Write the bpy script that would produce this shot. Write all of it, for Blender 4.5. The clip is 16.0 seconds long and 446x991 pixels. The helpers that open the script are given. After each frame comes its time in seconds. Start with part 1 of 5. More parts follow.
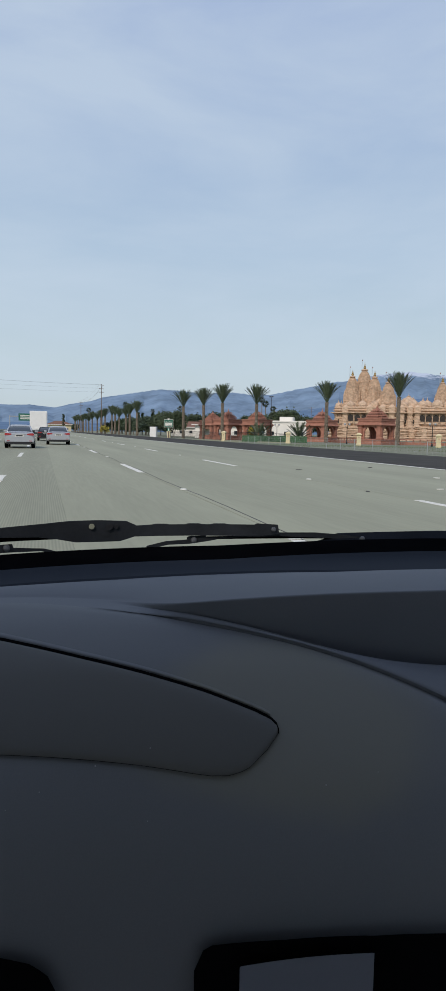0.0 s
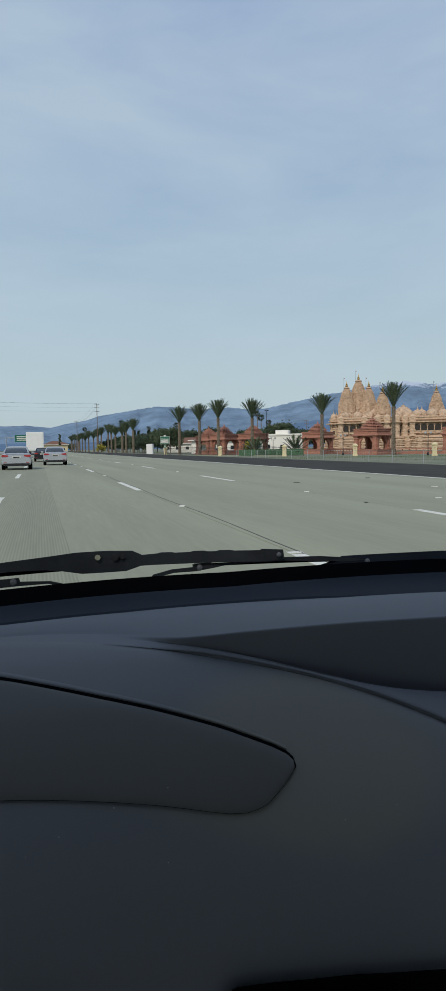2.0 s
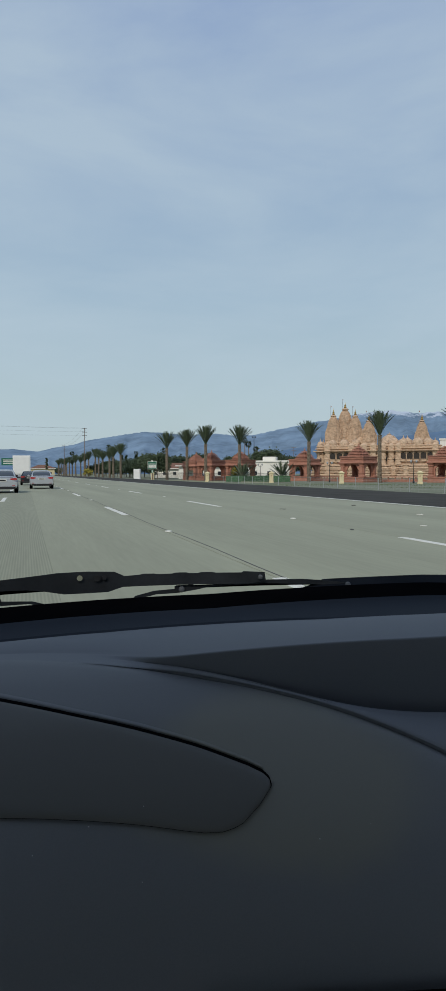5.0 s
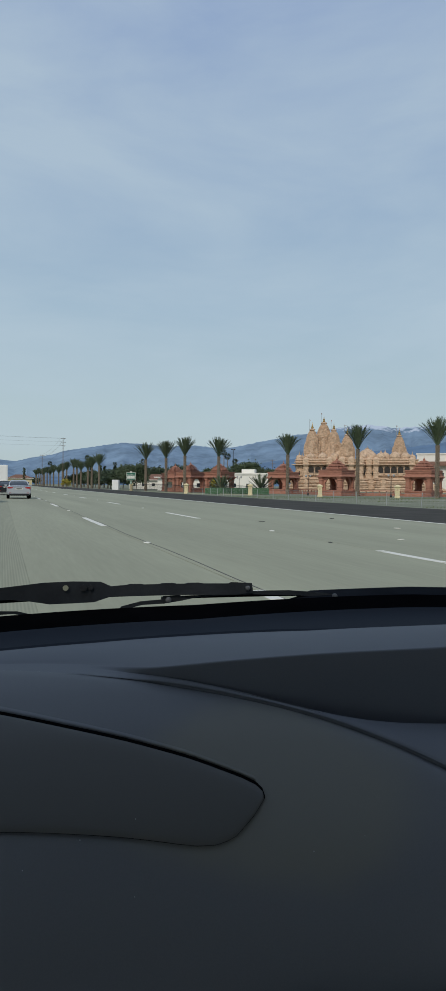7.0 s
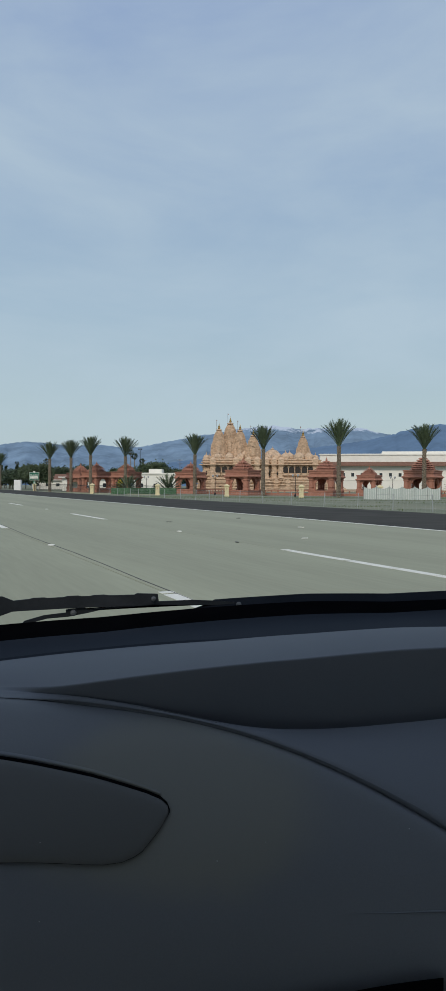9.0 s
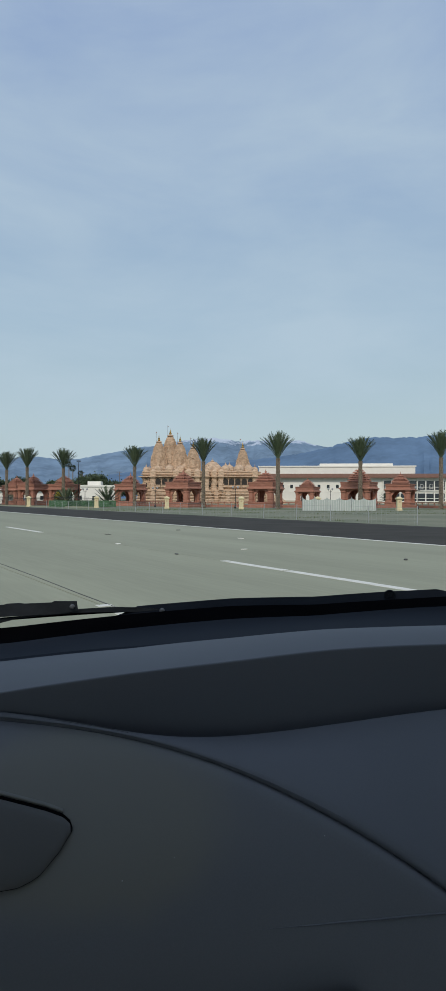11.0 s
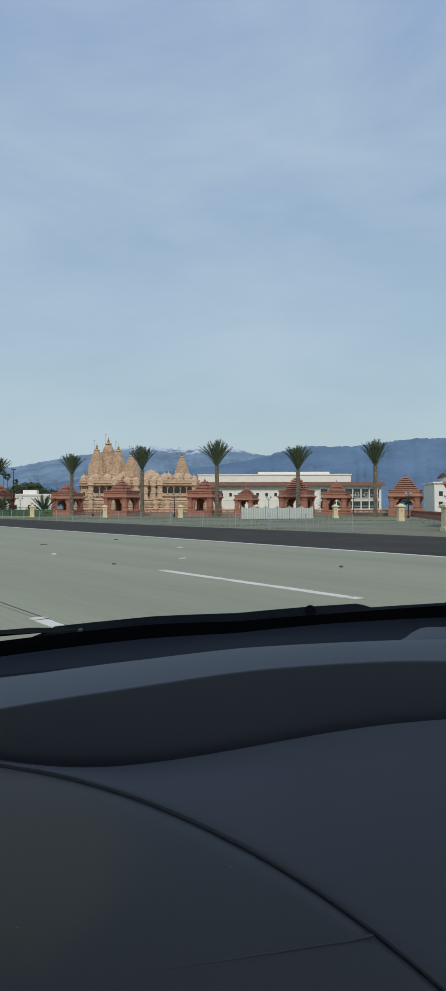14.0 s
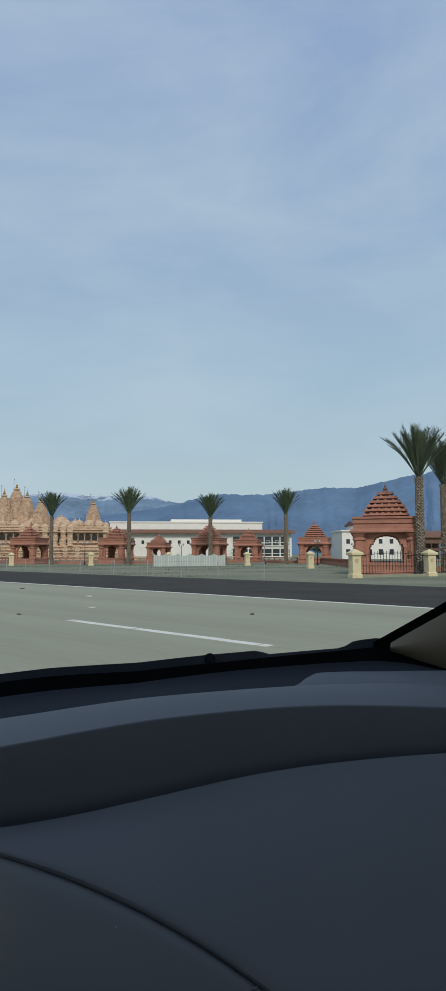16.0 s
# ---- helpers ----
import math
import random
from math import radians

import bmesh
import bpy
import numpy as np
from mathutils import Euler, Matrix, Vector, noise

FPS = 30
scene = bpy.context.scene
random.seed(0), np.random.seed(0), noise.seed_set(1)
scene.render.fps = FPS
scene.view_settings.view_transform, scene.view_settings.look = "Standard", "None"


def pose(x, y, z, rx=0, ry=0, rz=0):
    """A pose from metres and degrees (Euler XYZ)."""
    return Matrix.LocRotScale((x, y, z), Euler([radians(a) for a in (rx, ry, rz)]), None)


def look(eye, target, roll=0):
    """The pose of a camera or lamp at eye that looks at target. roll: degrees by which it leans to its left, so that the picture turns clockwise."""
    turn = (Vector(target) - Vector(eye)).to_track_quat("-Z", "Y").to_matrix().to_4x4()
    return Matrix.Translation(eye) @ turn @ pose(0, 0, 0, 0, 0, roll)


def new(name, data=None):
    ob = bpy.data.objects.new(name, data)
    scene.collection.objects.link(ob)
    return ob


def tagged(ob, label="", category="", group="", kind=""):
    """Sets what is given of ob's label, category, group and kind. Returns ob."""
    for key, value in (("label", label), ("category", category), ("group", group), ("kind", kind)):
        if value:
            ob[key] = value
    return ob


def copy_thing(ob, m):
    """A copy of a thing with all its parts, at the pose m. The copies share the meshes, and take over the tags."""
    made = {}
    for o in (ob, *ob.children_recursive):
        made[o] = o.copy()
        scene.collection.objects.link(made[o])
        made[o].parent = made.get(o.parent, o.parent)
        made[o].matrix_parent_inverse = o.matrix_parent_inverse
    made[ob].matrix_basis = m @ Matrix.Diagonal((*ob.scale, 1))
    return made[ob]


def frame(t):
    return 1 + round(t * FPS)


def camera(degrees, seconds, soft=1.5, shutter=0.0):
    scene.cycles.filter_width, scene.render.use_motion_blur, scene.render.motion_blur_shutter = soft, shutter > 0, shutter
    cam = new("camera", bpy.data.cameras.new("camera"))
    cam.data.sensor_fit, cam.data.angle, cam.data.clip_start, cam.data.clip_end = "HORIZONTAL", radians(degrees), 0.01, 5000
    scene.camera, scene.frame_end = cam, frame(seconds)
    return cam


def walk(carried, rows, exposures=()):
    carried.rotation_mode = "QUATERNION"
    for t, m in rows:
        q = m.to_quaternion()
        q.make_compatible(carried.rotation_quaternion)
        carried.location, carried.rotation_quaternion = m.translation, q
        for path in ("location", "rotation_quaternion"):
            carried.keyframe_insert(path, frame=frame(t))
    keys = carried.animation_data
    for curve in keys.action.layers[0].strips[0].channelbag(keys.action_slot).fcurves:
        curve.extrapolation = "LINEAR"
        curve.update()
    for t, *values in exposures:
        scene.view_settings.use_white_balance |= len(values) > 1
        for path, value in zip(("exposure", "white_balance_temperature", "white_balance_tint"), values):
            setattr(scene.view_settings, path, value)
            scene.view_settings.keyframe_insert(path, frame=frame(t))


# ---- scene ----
cam = camera(37.3, 16.0, soft=1.2)
PATH = [
    (0, (0.000, 0.014, 1.190), (0.5250, 1.9345, 1.0004), 0.99),
    (0.5, (-0.001, 0.011, 1.192), (0.5457, 1.9305, 1.0584), 0.80),
    (1, (-0.004, 0.008, 1.200), (0.5396, 1.9275, 1.0522), 0.51),
    (1.5, (-0.004, 0.010, 1.195), (0.5344, 1.9316, 1.0617), -0.46),
    (2, (-0.008, 0.013, 1.206), (0.5232, 1.9356, 1.0610), -0.84),
    (2.5, (-0.005, 0.014, 1.202), (0.5244, 1.9379, 1.0654), -0.91),
    (3, (-0.002, 0.013, 1.200), (0.5323, 1.9355, 1.0664), -0.85),
    (3.5, (-0.002, 0.011, 1.199), (0.5405, 1.9315, 1.0636), -0.86),
    (4, (-0.005, 0.011, 1.199), (0.5456, 1.9302, 1.0800), -0.64),
    (4.2, (-0.003, 0.008, 1.202), (0.5510, 1.9278, 1.1040), -0.48),
    (6.3, (-0.013, 0.001, 1.201), (0.5942, 1.9063, 1.1671), 0.51),
    (6.5, (-0.014, 0.008, 1.196), (0.6043, 1.9103, 1.1753), 0.57),
    (7, (-0.017, 0.007, 1.200), (0.6157, 1.9037, 1.1694), 0.55),
    (7.5, (-0.014, 0.010, 1.197), (0.6107, 1.9097, 1.1769), 0.50),
    (8, (-0.012, 0.010, 1.197), (0.6259, 1.9057, 1.1799), 0.51),
    (8.5, (-0.019, 0.001, 1.214), (0.7526, 1.8456, 1.1766), 0.48),
    (8.7, (-0.020, -0.005, 1.216), (0.8206, 1.8095, 1.1757), 0.44),
    (10.8, (0.009, 0.004, 1.204), (1.0082, 1.7362, 1.2215), 0.19),
    (11, (0.012, 0.005, 1.203), (1.0606, 1.7077, 1.2117), 0.18),
    (11.5, (0.021, 0.006, 1.213), (1.1481, 1.6577, 1.2400), -0.01),
    (12, (0.024, 0.008, 1.213), (1.2261, 1.6057, 1.2402), 0.10),
    (12.5, (0.021, 0.006, 1.212), (1.1950, 1.6249, 1.2274), -0.00),
    (13, (0.025, 0.004, 1.213), (1.1924, 1.6286, 1.2277), -0.17),
    (13.5, (0.026, 0.004, 1.211), (1.1962, 1.6256, 1.2377), -0.10),
    (14, (0.037, -0.000, 1.213), (1.2370, 1.5991, 1.2471), -0.09),
    (14.5, (0.049, -0.005, 1.216), (1.2874, 1.5650, 1.2531), -0.14),
    (15, (0.043, -0.005, 1.212), (1.3478, 1.5111, 1.2389), -0.20),
    (15.5, (0.039, -0.013, 1.212), (1.4405, 1.4038, 1.3827), -0.19),
    (16, (0.041, -0.019, 1.214), (1.4365, 1.4036, 1.3909), -0.12),
]
walk(cam, [(t, look(eye, target, roll)) for t, eye, target, roll in PATH], exposures=[(0, 0.16, 6550, 16), (0.5, 0.12, 6450, 15), (1.5, 0.02, 6500, 11), (6.5, -0.05, 6500, 10), (8.5, -0.04, 6500, 10), (11, 0.0, 6450, 10), (16, -0.03, 6380, 9)])

# ---- world and sun ----
SUN_AZ, SUN_EL = -142.0, 40.0          # degrees right of the car's heading, degrees up
world = bpy.data.worlds.new("sky")
scene.world = world
world.use_nodes = True
wn, wl = world.node_tree.nodes, world.node_tree.links
wn.clear()


def wnode(kind, **values):
    n = wn.new(kind)
    for k, v in values.items():
        n.inputs[k].default_value = v
    return n


sky = wn.new("ShaderNodeTexSky")
sky.sky_type, sky.sun_disc = "NISHITA", False
sky.sun_elevation, sky.sun_rotation = radians(SUN_EL), radians(SUN_AZ)
sky.air_density, sky.dust_density, sky.ozone_density = 1.0, 2.0, 2.0
coord = wn.new("ShaderNodeTexCoord")
stretch = wn.new("ShaderNodeMapping")
stretch.inputs["Scale"].default_value = (1.0, 1.0, 3.0)
stretch.inputs["Rotation"].default_value = (0.12, -0.10, 0.0)
wl.new(coord.outputs["Generated"], stretch.inputs["Vector"])
veil = wnode("ShaderNodeTexNoise", Scale=2.1, Detail=6.0, Roughness=0.55, Distortion=0.35)
wl.new(stretch.outputs["Vector"], veil.inputs["Vector"])
veil_ramp = wn.new("ShaderNodeMapRange")
for k, v in (("From Min", 0.38), ("From Max", 0.64), ("To Min", 0.0), ("To Max", 1.0)):
    veil_ramp.inputs[k].default_value = v
wl.new(veil.outputs["Fac"], veil_ramp.inputs["Value"])
sep = wn.new("ShaderNodeSeparateXYZ")
wl.new(coord.outputs["Generated"], sep.inputs[0])
grad = wn.new("ShaderNodeValToRGB")
wl.new(sep.outputs["Z"], grad.inputs["Fac"])
ramp = grad.color_ramp
ramp.elements[0].position, ramp.elements[0].color = 0.0, (0.52, 0.625, 0.63, 1)
ramp.elements[1].position, ramp.elements[1].color = 0.62, (0.335, 0.455, 0.68, 1)
for p, c in ((0.10, (0.50, 0.635, 0.68, 1)), (0.25, (0.415, 0.565, 0.695, 1))):
    ramp.elements.new(p).color = c
cloud = wn.new("ShaderNodeMix")
cloud.data_type = "RGBA"
cloud.inputs["B"].default_value = (0.545, 0.675, 0.77, 1)
thin = wn.new("ShaderNodeMath")
thin.operation = "MULTIPLY"
thin.inputs[1].default_value = 0.62
wl.new(veil_ramp.outputs["Result"], thin.inputs[0])
wl.new(thin.outputs[0], cloud.inputs["Factor"])
wl.new(grad.outputs["Color"], cloud.inputs["A"])
overcast = wnode("ShaderNodeBackground", Strength=0.96)
wl.new(cloud.outputs["Result"], overcast.inputs["Color"])
clear = wnode("ShaderNodeBackground", Strength=0.06)
wl.new(sky.outputs["Color"], clear.inputs["Color"])
both = wn.new("ShaderNodeMixShader")
both.inputs["Fac"].default_value = 0.12
wl.new(overcast.outputs[0], both.inputs[1])
wl.new(clear.outputs[0], both.inputs[2])
out = wn.new("ShaderNodeOutputWorld")
wl.new(both.outputs[0], out.inputs["Surface"])

sun = new("sun", bpy.data.lights.new("sun", "SUN"))
sun.data.energy, sun.data.angle, sun.data.color = 2.1, radians(10), (1.0, 0.92, 0.80)
sun_from = Vector((math.sin(radians(SUN_AZ)) * math.cos(radians(SUN_EL)), math.cos(radians(SUN_AZ)) * math.cos(radians(SUN_EL)), math.sin(radians(SUN_EL))))
sun.matrix_world = look(sun_from * 60, (0, 0, 0))


# ---- materials ----
def material(name, colour, rough=0.7, metal=0.0, vary=0.15, scale=4.0, fine=40.0, bump=0.2, depth=0.01, island=0.0, spec=0.5, second=None, stretch_z=1.0, along_y=1.0):
    """A surface with variation at two scales. island: how much single pieces differ."""
    m = bpy.data.materials.new(name)
    m.use_nodes = True
    n, l = m.node_tree.nodes, m.node_tree.links
    b = n["Principled BSDF"]
    b.inputs["Roughness"].default_value, b.inputs["Metallic"].default_value = rough, metal
    b.inputs["Specular IOR Level"].default_value = spec
    tc, mp = n.new("ShaderNodeTexCoord"), n.new("ShaderNodeMapping")
    mp.inputs["Scale"].default_value = (1, along_y, stretch_z)
    l.new(tc.outputs["Object"], mp.inputs["Vector"])
    big, small = n.new("ShaderNodeTexNoise"), n.new("ShaderNodeTexNoise")
    big.inputs["Scale"].default_value, small.inputs["Scale"].default_value = scale, fine
    big.inputs["Detail"].default_value, small.inputs["Detail"].default_value = 4, 3
    for t in (big, small):
        l.new(mp.outputs["Vector"], t.inputs["Vector"])
    add = n.new("ShaderNodeMath")
    add.operation = "MULTIPLY_ADD"
    add.inputs[1].default_value = 0.4
    l.new(small.outputs["Fac"], add.inputs[0])
    l.new(big.outputs["Fac"], add.inputs[2])
    span = n.new("ShaderNodeMapRange")
    for k, v in (("From Min", 0.45), ("From Max", 0.95)):
        span.inputs[k].default_value = v
    l.new(add.outputs[0], span.inputs["Value"])
    mix = n.new("ShaderNodeMix")
    mix.data_type = "RGBA"
    other = second or tuple(c * (1 - vary) for c in colour)
    mix.inputs["A"].default_value = (*other, 1)
    mix.inputs["B"].default_value = (*(min(1, c * (1 + (0 if second else vary))) for c in colour), 1)
    l.new(span.outputs["Result"], mix.inputs["Factor"])
    last = mix.outputs["Result"]
    if island:
        info, hsv, rng = n.new("ShaderNodeObjectInfo"), n.new("ShaderNodeHueSaturation"), n.new("ShaderNodeMapRange")
        rng.inputs["To Min"].default_value, rng.inputs["To Max"].default_value = 1 - island, 1 + island
        l.new(info.outputs["Random"], rng.inputs["Value"])
        l.new(rng.outputs["Result"], hsv.inputs["Value"])
        l.new(last, hsv.inputs["Color"])
        last = hsv.outputs["Color"]
    l.new(last, b.inputs["Base Color"])
    if bump:
        bp = n.new("ShaderNodeBump")
        bp.inputs["Strength"].default_value, bp.inputs["Distance"].default_value = bump, depth
        l.new(add.outputs[0], bp.inputs["Height"])
        l.new(bp.outputs["Normal"], b.inputs["Normal"])
    return m


def glass_pane(name, colour, rough=0.08):
    m = bpy.data.materials.new(name)
    m.use_nodes = True
    b = m.node_tree.nodes["Principled BSDF"]
    b.inputs["Base Color"].default_value = (*colour, 1)
    b.inputs["Roughness"].default_value = rough
    b.inputs["Specular IOR Level"].default_value = 0.8
    return m


VINYL = material("dash_vinyl", (0.108, 0.113, 0.127), 0.6, vary=0.07, scale=5, fine=900, bump=0.15, depth=0.0006, spec=0.25)
HOOD = material("hood_vinyl", (0.106, 0.109, 0.117), 0.58, vary=0.10, scale=2.6, fine=900, bump=0.15, depth=0.0006, spec=0.28)


def warm_patch(m, centre, reach, colour):
    """A slightly lighter, warmer patch of colour with a soft uneven edge."""
    n, l = m.node_tree.nodes, m.node_tree.links
    b = n["Principled BSDF"]
    src = b.inputs["Base Color"].links[0].from_socket
    geo, mp, ln, nz, ad, mr, mx = (n.new("ShaderNode" + k) for k in ("NewGeometry", "Mapping", "VectorMath", "TexNoise", "Math", "MapRange", "Mix"))
    mp.inputs["Scale"].default_value = [1 / v for v in reach]
    mp.inputs["Location"].default_value = [-c / v for c, v in zip(centre, reach)]
    ln.operation, ad.operation, mx.data_type = "LENGTH", "MULTIPLY_ADD", "RGBA"
    nz.inputs["Scale"].default_value, ad.inputs[1].default_value = 14, 0.5
    l.new(geo.outputs["Position"], mp.inputs["Vector"])
    l.new(geo.outputs["Position"], nz.inputs["Vector"])
    l.new(mp.outputs["Vector"], ln.inputs[0])
    l.new(nz.outputs["Fac"], ad.inputs[0])
    l.new(ln.outputs["Value"], ad.inputs[2])
    mr.interpolation_type = "SMOOTHSTEP"
    for k, v in (("From Min", 1.0), ("From Max", 1.5), ("To Min", 1.0), ("To Max", 0.0)):
        mr.inputs[k].default_value = v
    l.new(ad.outputs[0], mr.inputs["Value"])
    mx.inputs["B"].default_value = (*colour, 1)
    l.new(src, mx.inputs["A"])
    l.new(mr.outputs["Result"], mx.inputs["Factor"])
    l.new(mx.outputs["Result"], b.inputs["Base Color"])


warm_patch(HOOD, (0.165, 0.43, 0.985), (0.10, 0.12, 0.05), (0.130, 0.127, 0.113))
VINYL_DARK = material("dash_vinyl_dark", (0.029, 0.033, 0.041), 0.9, vary=0.05, scale=3, fine=900, bump=0.12, depth=0.0006, spec=0.05)
LID = material("lid_plastic", (0.053, 0.051, 0.047), 0.6, vary=0.06, scale=4, fine=700, bump=0.1, depth=0.0005)
# the blue in this grey paints in a reflection on the flap
FLAP = material("flap_reflection_tint", (0.085, 0.095, 0.118), 0.35, vary=0.06, scale=4, fine=700, bump=0.05, depth=0.0004)
BLACK = material("black_rubber", (0.003, 0.003, 0.0035), 1.0, vary=0.2, scale=20, fine=300, bump=0.1, depth=0.0005, spec=0.0)
WIPER = material("wiper_black_plastic", (0.019, 0.022, 0.026), 0.55, vary=0.25, scale=25, fine=200, bump=0.15, depth=0.0006, spec=0.25)
COWLING = material("cowl_black_plastic", (0.009, 0.011, 0.015), 0.8, vary=0.2, scale=15, fine=200, bump=0.1, depth=0.0006, spec=0.08)
METAL = material("bolt_metal", (0.12, 0.125, 0.13), 0.6, 0.5, vary=0.2, scale=80, fine=300, bump=0.0)
TRIM = material("tan_pillar_trim", (0.135, 0.105, 0.068), 0.85, vary=0.05, scale=6, fine=500, bump=0.1, depth=0.0005)
# pale grey, so the unseen shell bounces fill light onto the dash
LINING = material("bounce_lining", (0.50, 0.51, 0.53), 0.9, vary=0.1, scale=5, fine=300, bump=0.1, depth=0.001)
CONCRETE = material("road_concrete", (0.268, 0.274, 0.196), 0.85, vary=0.16, scale=0.55, fine=14, bump=0.2, depth=0.004, along_y=0.06)
ASPHALT = material("shoulder_asphalt", (0.047, 0.045, 0.040), 0.95, vary=0.28, scale=0.5, fine=30, bump=0.3, depth=0.006, spec=0.15)
GROOVED = material("grooved_concrete", (0.268, 0.274, 0.196), 0.85, vary=0.16, scale=0.55, fine=14, bump=0.2, depth=0.004, along_y=0.06)
_n, _l = GROOVED.node_tree.nodes, GROOVED.node_tree.links
_src = _n["Principled BSDF"].inputs["Base Color"].links[0].from_socket
_w, _x, _t = _n.new("ShaderNodeTexWave"), _n.new("ShaderNodeMix"), _n.new("ShaderNodeTexCoord")
_w.bands_direction = "X"
_w.inputs["Scale"].default_value, _w.inputs["Distortion"].default_value = 9.0, 0.4
_x.data_type, _x.blend_type = "RGBA", "MULTIPLY"
_x.inputs["B"].default_value = (0.8, 0.8, 0.8, 1)
_l.new(_t.outputs["Object"], _w.inputs["Vector"])
_l.new(_w.outputs["Fac"], _x.inputs["Factor"])
_l.new(_src, _x.inputs["A"])
_l.new(_x.outputs["Result"], _n["Principled BSDF"].inputs["Base Color"])
TAR = material("joint_tar", (0.07, 0.07, 0.065), 0.8, vary=0.2, scale=2, fine=40, bump=0.1)
PAINT = material("road_paint_white", (0.66, 0.65, 0.59), 0.7, vary=0.12, scale=3, fine=40, bump=0.1)
YELLOW = material("road_paint_yellow", (0.62, 0.42, 0.08), 0.7, vary=0.12, scale=3, fine=40, bump=0.1)
DIRT = material("dry_field", (0.225, 0.22, 0.16), 0.95, scale=0.13, fine=1.6, bump=0.4, depth=0.05, second=(0.10, 0.125, 0.07))
GRASS = material("grass_verge", (0.075, 0.12, 0.035), 0.9, scale=0.4, fine=12, bump=0.5, depth=0.04, second=(0.12, 0.14, 0.06))
SANDSTONE = material("pale_carved_sandstone", (0.53, 0.38, 0.262), 0.85, vary=0.3, scale=1.1, fine=4.5, bump=1.0, depth=0.2, stretch_z=1.6)
REDSTONE = material("red_sandstone", (0.345, 0.158, 0.108), 0.85, vary=0.2, scale=1.2, fine=9, bump=0.6, depth=0.05, island=0.07, stretch_z=2.0)
# near-black colour that paints in the shade of openings and doorways
DARK = material("painted_deep_shade", (0.035, 0.03, 0.026), 0.9, vary=0.2, scale=2, fine=10, bump=0.0)
WHITEWALL = material("white_stucco", (0.74, 0.72, 0.66), 0.85, vary=0.05, scale=0.5, fine=12, bump=0.15)
CREAM = material("cream_fence_post_stone", (0.62, 0.54, 0.33), 0.8, vary=0.1, scale=3, fine=20, bump=0.2)
TILE = material("brown_roof_tile", (0.17, 0.085, 0.055), 0.8, vary=0.2, scale=1.5, fine=12, bump=0.4, depth=0.05)
IRON = material("black_iron", (0.02, 0.02, 0.022), 0.5, 0.3, vary=0.2, scale=6, fine=60, bump=0.1)
STEEL = material("galvanised_steel", (0.42, 0.43, 0.43), 0.5, 0.6, vary=0.15, scale=6, fine=60, bump=0.1)
WOOD = material("weathered_pole_wood", (0.16, 0.115, 0.085), 0.85, vary=0.25, scale=1.5, fine=20, bump=0.4, depth=0.01, stretch_z=0.1)
BARK = material("palm_bark", (0.19, 0.155, 0.115), 0.9, vary=0.62, scale=5, fine=12, bump=0.8, depth=0.05)
FROND = material("palm_frond_green", (0.082, 0.112, 0.062), 0.6, vary=0.25, scale=1.5, fine=9, bump=0.0, island=0.12)
LEAF = material("tree_leaves", (0.04, 0.062, 0.025), 0.7, vary=0.35, scale=0.6, fine=4, bump=0.0, island=0.2)
LEAF_PALE = material("dry_sycamore_leaves", (0.115, 0.105, 0.05), 0.8, vary=0.35, scale=0.6, fine=4, bump=0.0, island=0.15)
FLOWER = material("yellow_shrub_leaves", (0.32, 0.27, 0.03), 0.8, vary=0.3, scale=1, fine=6, bump=0.0)
PALEBARK = material("pale_sycamore_bark", (0.45, 0.40, 0.33), 0.85, vary=0.25, scale=2, fine=12, bump=0.3)
SILVER = material("silver_car_paint", (0.47, 0.48, 0.50), 0.3, 0.55, vary=0.03, scale=2, fine=200, bump=0.0)
CARBLACK = material("black_car_paint", (0.015, 0.015, 0.018), 0.25, 0.2, vary=0.05, scale=2, fine=200, bump=0.0)
WHITEPAINT = material("white_panel_paint", (0.72, 0.72, 0.70), 0.5, vary=0.05, scale=1.5, fine=20, bump=0.05)
GREYPANEL = material("grey_trailer_panel", (0.33, 0.34, 0.35), 0.6, vary=0.08, scale=1.5, fine=20, bump=0.05)
WINDOW = glass_pane("dark_window_glass", (0.02, 0.025, 0.03))
REDLENS = glass_pane("red_lamp_lens", (0.35, 0.02, 0.02), 0.2)
GREENSIGN = material("green_sign_sheeting", (0.01, 0.12, 0.075), 0.45, vary=0.04, scale=3, fine=60, bump=0.0)
GREENTARP = material("green_fence_screen", (0.045, 0.11, 0.05), 0.8, vary=0.15, scale=0.8, fine=10, bump=0.2)
BUNTING = material("pale_blue_wall_paint", (0.40, 0.45, 0.42), 0.8, vary=0.06, scale=1, fine=12, bump=0.1)


# ---- building blocks ----
def part(name, bm, mat, parent=None, label="", smooth=False, kind=""):
    """One mesh object from a bmesh, under a thing or a part."""
    me = bpy.data.meshes.new(name)
    bm.normal_update()
    bm.to_mesh(me)
    bm.free()
    me.materials.append(mat)
    if smooth:
        me.polygons.foreach_set("use_smooth", [True] * len(me.polygons))
        me.set_sharp_from_angle(angle=radians(38))
    ob = new(name, me)
    if parent is not None:
        ob.parent = parent
    return tagged(ob, label, kind=kind)


def piece(name, mesh, parent, m):
    """A further object on a mesh that is there already."""
    ob = new(name, mesh)
    ob.parent, ob.matrix_basis = parent, m
    return ob


def thing(name, label, category, m=None, group="", kind=""):
    ob = tagged(new(name), label, category, group, kind)
    ob.empty_display_size = 0.2
    if m is not None:
        ob.matrix_basis = m
    return ob


